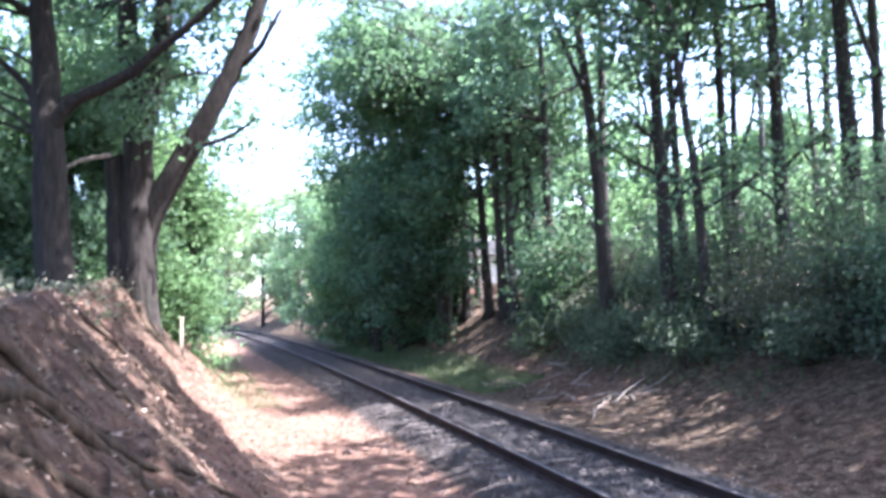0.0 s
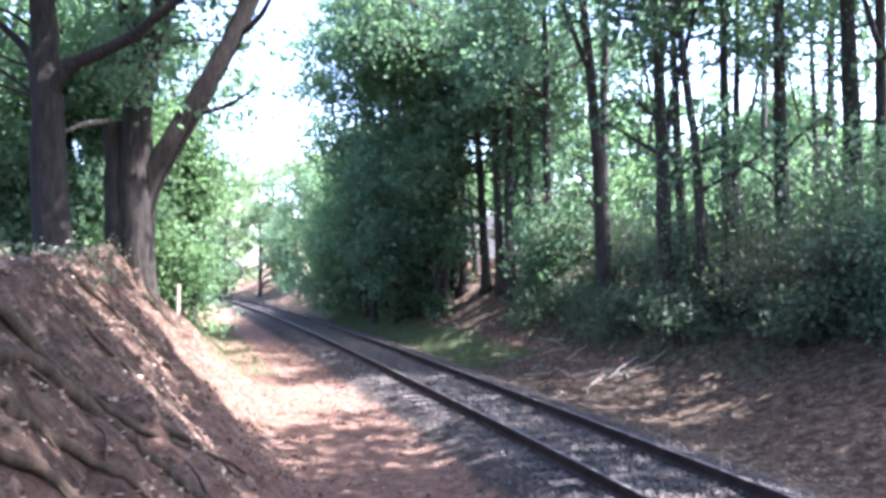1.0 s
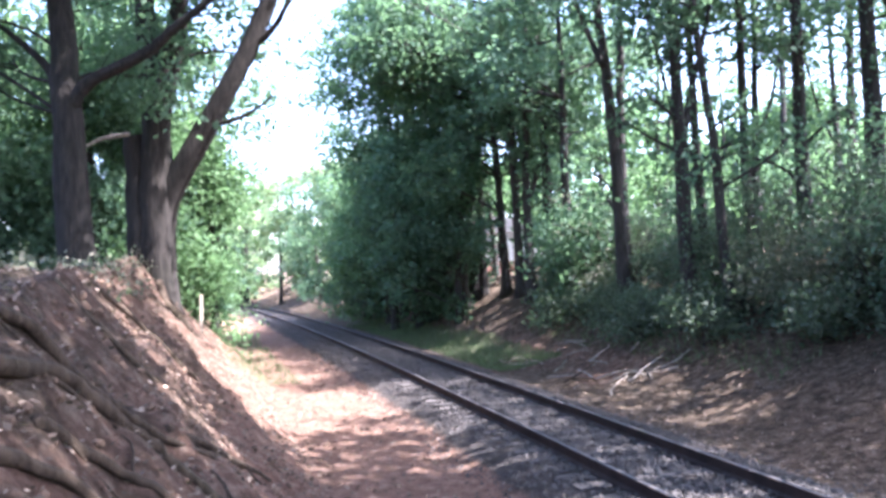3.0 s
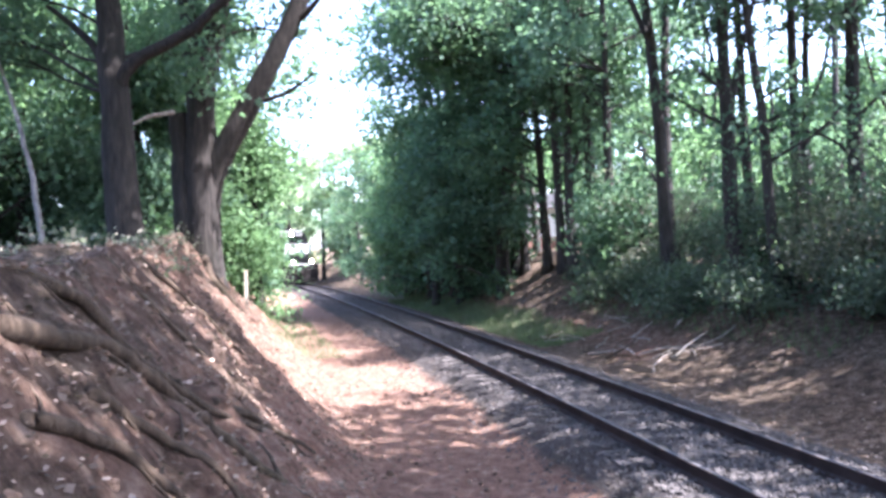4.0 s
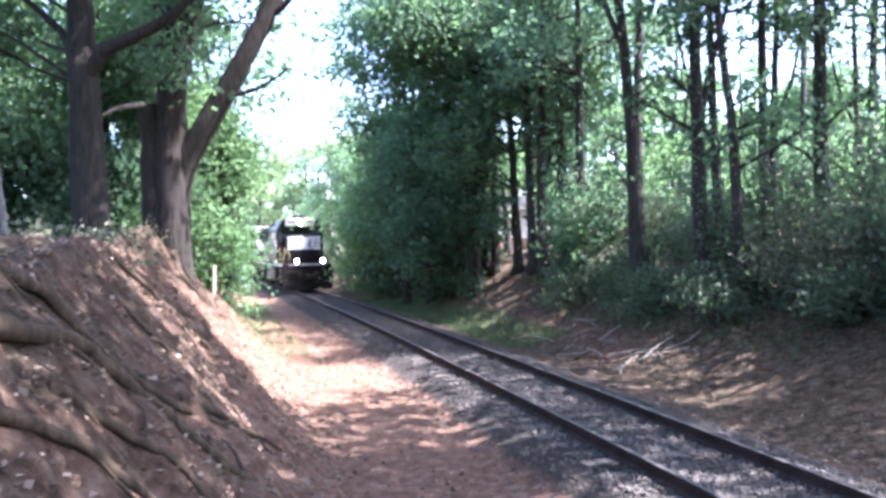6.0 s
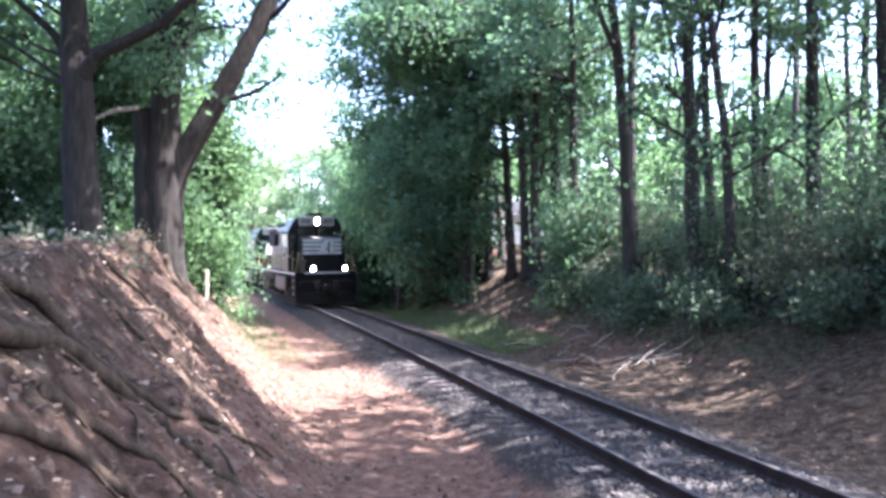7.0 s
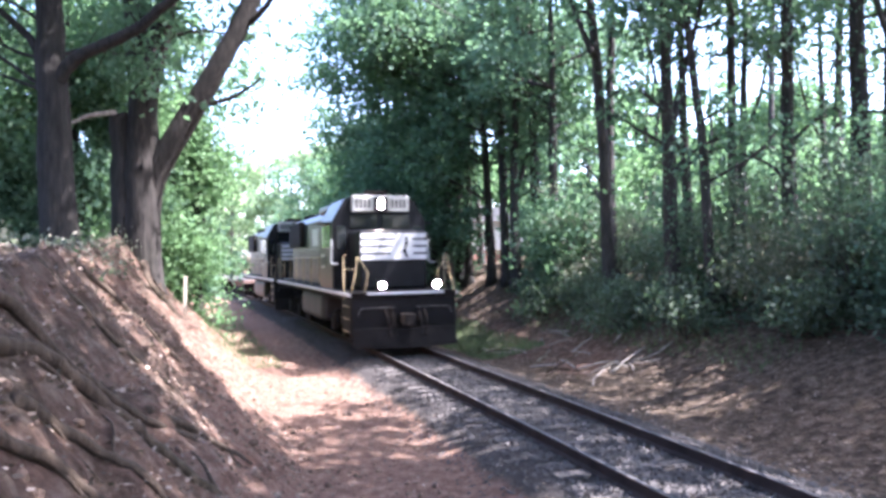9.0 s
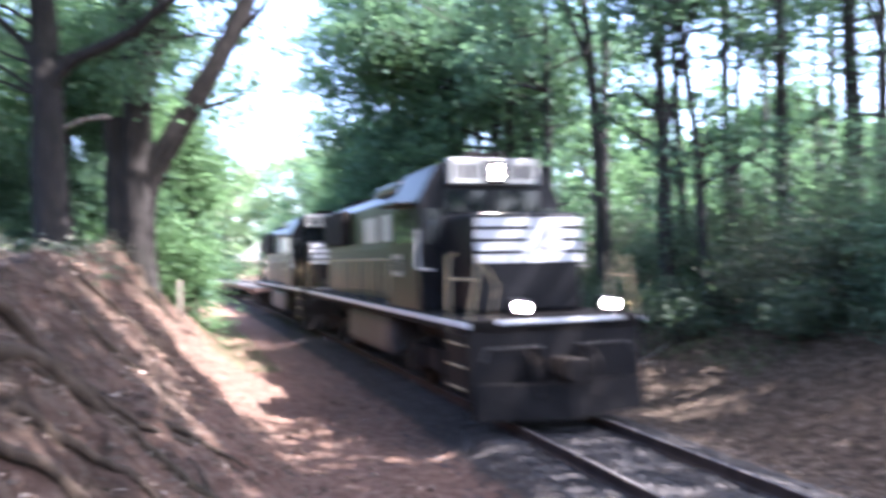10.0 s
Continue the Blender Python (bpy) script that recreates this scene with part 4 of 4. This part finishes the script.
def handrails(e):
    for s in (-1, 1):
        rod(e, [(-0.8, s * 1.47, 0.75), (-0.8, s * 1.47, 1.75), (-0.85, s * 1.35, 2.2), (-0.85, s * 1.3, 2.65)], 0.017)
        rod(e, [(-1.75, s * 1.5, 0.75), (-1.75, s * 1.5, 2.65), (-1.5, s * 1.48, 2.72)], 0.017)
        rod(e, [(-0.85, s * 1.3, 2.65), (-0.85, s * 1.0, 2.2), (-0.85, s * 1.1, 1.66)])
        rod(e, [(-0.85, s * 1.38, 2.3), (-1.75, s * 1.48, 2.3)])
        rod(e, [(-3.42, s * 1.52, 3.2), (-3.42, s * 1.54, 2.5), (-3.2, s * 1.54, 2.45), (-2.6, s * 1.5, 2.45)], 0.02, M_WHITE)
        pts = [(-5.9, s * 1.47, 2.65), (-16.9, s * 1.47, 2.65)]
        rod(e, pts, 0.014)
        for k in range(7):
            x = -5.9 - 11.0 * k / 6
            rod(e, [(x, s * 1.47, 1.66), (x, s * 1.47, 2.65)], 0.013)
        for k in range(3):
            bm = bmesh.new()
            box(bm, -1.72, -0.98, min(s * 1.2, s * 1.55), max(s * 1.2, s * 1.55), 0.55 + 0.35 * k, 0.58 + 0.35 * k)
            part("step", bm, M_YELLOW, e, "yellow-edged cab step")


def build_flat_wagon():
    g = thing("flat_wagon", Matrix(), "low empty flat wagon of dusty rusty steel", "freight wagon", "wagons of the train")
    bm = bmesh.new()
    box(bm, -15.6, -0.5, -1.38, 1.38, 0.95, 1.16, 0.02)
    box(bm, -12.0, -4.0, -0.4, 0.4, 0.5, 0.95, 0.05)
    part("wagon_body", bm, M_RUST, g)
    bm = bmesh.new()
    box(bm, -15.55, -0.55, -1.36, 1.36, 1.164, 1.21, 0.008)
    part("deck", bm, M_TIE, g, "worn timber deck")
    for s in (-1, 1):
        for k in range(13):
            x = -0.9 - k * 1.19
            bm = bmesh.new()
            box(bm, x - 0.06, x + 0.06, min(s * 1.38, s * 1.46), max(s * 1.38, s * 1.46), 0.98, 1.14, 0.01)
            part("stake_pocket", bm, M_RUST, g)
    bm = bmesh.new()
    cyl(bm, (-0.62, -0.9, 1.16), (-0.62, -0.9, 2.0), 0.025, 0.025, 8)
    cyl(bm, (-0.66, -0.9, 1.85), (-0.58, -0.9, 1.85), 0.2, 0.2, 16)
    part("brake_wheel", bm, M_UNDER, g)
    for cx in (-2.4, -13.7):
        bm = bmesh.new()
        for s in (-1, 1):
            prism(bm, [(cx - 1.2, 0.45), (cx - 0.6, 0.8), (cx + 0.6, 0.8), (cx + 1.2, 0.45), (cx + 0.5, 0.3), (cx - 0.5, 0.3)], s * 1.0 - 0.07, s * 1.0 + 0.07)
        box(bm, cx - 0.2, cx + 0.2, -1.0, 1.0, 0.5, 1.05, 0.03)
        part("bogie", bm, M_UNDER, g)
        for dx in (-0.86, 0.86):
            bm = bmesh.new()
            cyl(bm, (cx + dx, -0.85, 0.42), (cx + dx, 0.85, 0.42), 0.08, 0.08, 8)
            for s in (-1, 1):
                cyl(bm, (cx + dx, s * 0.68, 0.42), (cx + dx, s * 0.82, 0.42), 0.42, 0.42, 20)
            part("wheelset", bm, M_UNDER, g)
    bm = bmesh.new()
    box(bm, -0.5, 0.0, -0.14, 0.14, 0.72, 1.0, 0.04)
    box(bm, -16.0, -15.6, -0.14, 0.14, 0.72, 1.0, 0.04)
    part("coupler", bm, M_UNDER, g)
    return g


engine, wheels_a = build_engine("locomotive")
trailing = copy_thing(engine, Matrix())
tagged(trailing, "second black diesel locomotive coupled behind the leading one")
for ob in trailing.children_recursive:
    if ob.data and ob.data.materials and ob.data.materials[0] is M_LAMP:
        ob.data = ob.data.copy()
        ob.data.materials[0] = M_LENS_OFF
        tagged(ob, "unlit headlight lens")
wheels_b = [o for o in trailing.children if o.name.startswith("wheelset")]
wagons = [build_flat_wagon()]
for k in range(3):
    wagons.append(copy_thing(wagons[0], Matrix()))

# the way of the train: seconds and the y of its front coupler
COMING = [(0.0, 99.0), (5.0, 55.5), (5.5, 51.2), (7.0, 38.4), (7.5, 34.0), (8.5, 25.6), (9.0, 21.45), (9.5, 16.9), (10.0, 12.0)]


def front_s(t):
    return s_of_y(float(np.interp(t, [a for a, _ in COMING], [b for _, b in COMING])))


def car_pose(s, length):
    """A car that stands with its two bogies on the line, its front coupler at s."""
    x0, y0, _ = track_at(s + length * 0.2)
    x1, y1, _ = track_at(s + length * 0.8)
    head = math.degrees(math.atan2(y0 - y1, x0 - x1))
    k = length * 0.2
    return pose(x0 + k * math.cos(radians(head)), y0 + k * math.sin(radians(head)), 0, 0, 0, head)


def motions():
    times = [k * 0.25 for k in range(41)]
    cars = [(engine, 0.0, 18.0), (trailing, 18.0, 18.0)] + [(w, 36.0 + 16.0 * k, 16.0) for k, w in enumerate(wagons)]
    for car, back, length in cars:
        walk(car, [(t, car_pose(front_s(t) + back, length)) for t in times])
    turn0 = front_s(0.0)
    for ws in wheels_a + wheels_b:
        at = ws.location.copy()
        rows = []
        for k in range(151):
            t = k / 15
            rows.append((t, Matrix.Translation(at) @ Matrix.Rotation((turn0 - front_s(t)) / 0.51, 4, "Y")))
        walk(ws, rows)


# ---- the house beyond the wood ----
def far_house():
    h = thing("house", pose(2.2, 47.0, land(2.2, 47.0) - 0.5, 0, 0, 8), "pale house with a brick base seen through the trees", "house")
    bm = bmesh.new()
    box(bm, -5, 5, 0, 7, 0, 1.2)
    part("brick_base", bm, M_BRICK, h)
    bm = bmesh.new()
    box(bm, -5, 5, 0, 7, 1.2, 3.0)
    part("siding_wall", bm, M_SIDING, h)
    bm = bmesh.new()
    prism(bm, [(-5.5, 2.95), (5.5, 2.95), (0, 3.9)], -0.4, 7.4)
    part("roof", bm, M_ROOF, h)
    for x in (-3.2, 0, 3.2):
        bm = bmesh.new()
        box(bm, x - 0.55, x + 0.55, -0.05, 0.02, 1.3, 2.5, 0.01)
        w = part("window", bm, M_SIDING, h)
        bm = bmesh.new()
        box(bm, x - 0.47, x + 0.47, -0.06, -0.045, 1.38, 2.42)
        part("pane", bm, M_GLASS, w)


far_house()


# ---- roots on the left bank ----
def on_land(x, y, up=0.0):
    return Vector((x, y, land(x, y) + up))


def root(pts, r0, r1, seed, label="exposed tree root running down the clay bank"):
    rng = random.Random(seed)
    q = bend([on_land(x, y, h) for x, y, h in pts], 5, 0.02, rng)
    bm = bmesh.new()
    tube(bm, q, [(r0 + (r1 - r0) * i / (len(q) - 1)) * rng.uniform(0.88, 1.12) for i in range(len(q))], 8, 0.08, rng)
    t = thing("tree_root", Matrix(), label, "root", "roots on the bank")
    part("root_wood", bm, M_ROOT, t, smooth=True)
    for k in range(2, len(q) - 2, 5):
        a = q[k]
        side = rng.choice((-1, 1)) * rng.uniform(0.25, 0.5)
        b = on_land(a.x + side * 0.4, a.y + rng.uniform(0.1, 0.3), 0.02)
        c = on_land(a.x + side, a.y + rng.uniform(0.2, 0.6), -0.02)
        w = bend([a, b, c], 4, 0.01, rng)
        bm = bmesh.new()
        tube(bm, w, [r1 * 0.7 * (1 - 0.7 * i / (len(w) - 1)) for i in range(len(w))], 6, 0.05, rng)
        part("rootlet", bm, M_ROOT, t, smooth=True)


root([(-2.62, 3.8, 0.03), (-2.72, 4.6, 0.07), (-2.7, 5.1, 0.07), (-2.58, 5.6, 0.06), (-2.5, 6.1, 0.05), (-2.1, 6.3, 0.03), (-1.75, 6.5, -0.03)], 0.08, 0.03, 1, "thick exposed tree root along the clay bank")
root([(-2.25, 3.4, 0.02), (-2.15, 3.75, 0.05), (-1.95, 4.1, 0.04), (-1.6, 4.5, -0.02)], 0.05, 0.02, 2)
root([(-3.2, 4.6, 0.0), (-3.25, 5.6, 0.07), (-3.1, 6.0, 0.06), (-2.85, 6.3, 0.05), (-2.65, 6.9, 0.02), (-2.5, 7.7, -0.02)], 0.06, 0.025, 3, "thick exposed tree root along the clay bank")
root([(-2.75, 7.0, 0.02), (-2.55, 8.0, 0.05), (-2.45, 9.4, 0.0)], 0.045, 0.02, 4)
root([(-2.45, 4.3, 0.02), (-2.3, 4.9, 0.05), (-2.05, 5.1, 0.03), (-1.75, 5.2, -0.02)], 0.045, 0.018, 5)
root([(-4.2, 7.8, 0.0), (-3.6, 8.3, 0.05), (-3.2, 9.2, 0.0)], 0.04, 0.018, 8)
root([(-5.0, 10.2, 0.0), (-4.5, 10.8, 0.05), (-4.2, 12.0, 0.0)], 0.045, 0.02, 9)
root([(-7.2, 13.6, 0.1), (-6.5, 13.0, 0.08), (-5.8, 12.8, 0.0)], 0.12, 0.05, 6)
root([(-7.0, 17.6, 0.1), (-6.5, 16.8, 0.08), (-5.9, 16.5, 0.0)], 0.12, 0.05, 7)


# ---- sticks and brush by the track ----
def brush_pile():
    rng = random.Random(9)
    for k in range(34):
        y = rng.uniform(18.0, 24.5)
        u = rng.uniform(3.0, 5.2)
        x = track_x(y) + u * 1.05
        a, L = rng.uniform(0, 6.28), rng.uniform(0.5, 1.3)
        dx, dy = math.cos(a) * L / 2, math.sin(a) * L / 2
        q = bend([on_land(x - dx, y - dy, 0.03), on_land(x + rng.uniform(-.15, .15), y + rng.uniform(-.15, .15), rng.uniform(0.05, 0.2)), on_land(x + dx, y + dy, rng.uniform(0.03, 0.25))], 4, 0.03, rng)
        r = rng.uniform(0.012, 0.036)
        bm = bmesh.new()
        tube(bm, q, [r * (1 - 0.6 * i / (len(q) - 1)) for i in range(len(q))], 6, 0.05, rng)
        t = thing("fallen_branch", Matrix(), "broken dry branch lying beside the track", "branch", "fallen branches")
        part("branch_wood", bm, M_DEADWOOD if k % 3 else M_ROOT, t, smooth=True)


brush_pile()


# ---- leaf litter, grass and low growth ----
def place_by_line(rs, k, y0, y1, power, u0, u1):
    y = y0 + (y1 - y0) * rs.random(k) ** power
    u = rs.uniform(u0, u1, k)
    pts = []
    for yy, uu in zip(y, u):
        slope = track_x(yy + 0.5) - track_x(yy - 0.5)
        h = math.hypot(1, slope)
        x, y2 = track_x(yy) + uu / h, yy - uu * slope / h
        pts.append((x, y2, land(x, y2)))
    return np.array(pts)


def litter():
    rs = np.random.default_rng(31)
    pts = np.concatenate([place_by_line(rs, 14000, 4, 26, 1.4, -9.5, -4.3), place_by_line(rs, 17000, 6, 34, 1.4, 1.9, 9.5), place_by_line(rs, 2500, 6, 30, 1.4, -4.5, -1.5)])
    pts[:, 2] += 0.012 + np.abs(rs.normal(0, 0.012, len(pts)))
    ob = new("leaf_litter", quads_mesh("leaf_litter", leaves(rs, pts, 0.042, 0.0, 0.75), M_LITTER))
    tagged(ob, "dry brown fallen leaves strewn over both banks", "leaf litter", kind="stuff")


def grass():
    rs = np.random.default_rng(32)
    pts = np.concatenate([place_by_line(rs, 9000, 22, 44, 1.3, 2.3, 4.4), place_by_line(rs, 2500, 23, 40, 1.2, -5.6, -3.3), place_by_line(rs, 1500, 14, 26, 1.0, 5.0, 6.4)])
    k = len(pts)
    h = rs.uniform(0.06, 0.22, k)
    a = rs.uniform(0, 6.28, k)
    tip = pts + np.stack([rs.normal(0, 0.06, k), rs.normal(0, 0.06, k), h], 1)
    w = np.stack([np.cos(a), np.sin(a), np.zeros(k)], 1) * 0.012
    ob = new("grass", quads_mesh("grass", np.stack([pts - w, pts + w, tip], 1), M_GRASS, 3))
    tagged(ob, "short green grass on the verge beside the track", "grass", kind="stuff")


def bank_growth():
    """Small weeds and clods along the lip of the left bank."""
    rs = np.random.default_rng(33)
    pts = place_by_line(rs, 60, 11, 26, 1.0, -8.6, -7.0)
    p = np.repeat(pts, 26, axis=0)
    p += rs.normal(size=p.shape) * np.array([0.16, 0.16, 0.1])
    p[:, 2] += 0.12
    ob = new("weeds", quads_mesh("weeds", leaves(rs, p, 0.06), M_LEAF_DRY))
    tagged(ob, "small dry weeds along the lip of the bank", "weeds", kind="stuff")


def clods():
    """Crumbled lumps of clay and small stones on the left bank."""
    rs = np.random.default_rng(36)
    pts = np.concatenate([place_by_line(rs, 1500, 3.5, 16, 1.3, -7.8, -3.9), place_by_line(rs, 500, 12, 26, 1.0, -8.0, -4.0), place_by_line(rs, 260, 7, 24, 1.0, -4.2, -2.3)])
    ball = [(-1, 1.6, 0), (1, 1.6, 0), (-1, -1.6, 0), (1, -1.6, 0), (0, -1, 1.6), (0, 1, 1.6), (0, -1, -1.6), (0, 1, -1.6), (1.6, 0, -1), (1.6, 0, 1), (-1.6, 0, -1), (-1.6, 0, 1)]
    tri = [(0, 11, 5), (0, 5, 1), (0, 1, 7), (0, 7, 10), (0, 10, 11), (1, 5, 9), (5, 11, 4), (11, 10, 2), (10, 7, 6), (7, 1, 8), (3, 9, 4), (3, 4, 2), (3, 2, 6), (3, 6, 8), (3, 8, 9), (4, 9, 5), (2, 4, 11), (6, 2, 10), (8, 6, 7), (9, 8, 1)]
    verts, faces = [], []
    for x, y, z in pts:
        r = 0.01 + 0.045 * rs.random() ** 4
        sc, q = rs.uniform(0.6, 1.3, 3) * r * 0.55, Euler(rs.uniform(0, 6.28, 3)).to_matrix()
        k = len(verts)
        for b in ball:
            p = q @ Vector(np.array(b) * sc * rs.uniform(0.8, 1.2))
            verts.append((x + p.x, y + p.y, z + p.z + r * 0.3))
        faces.extend([(k + a, k + b, k + c) for a, b, c in tri])
    me = bpy.data.meshes.new("clods")
    me.from_pydata(verts, [], faces)
    me.materials.append(M_CLOD)
    tagged(new("clods", me), "crumbled clods of brown clay on the bank", "clods", kind="stuff")


clods()
litter()
grass()
bank_growth()
build_ties()
scatter_stones()
motions()
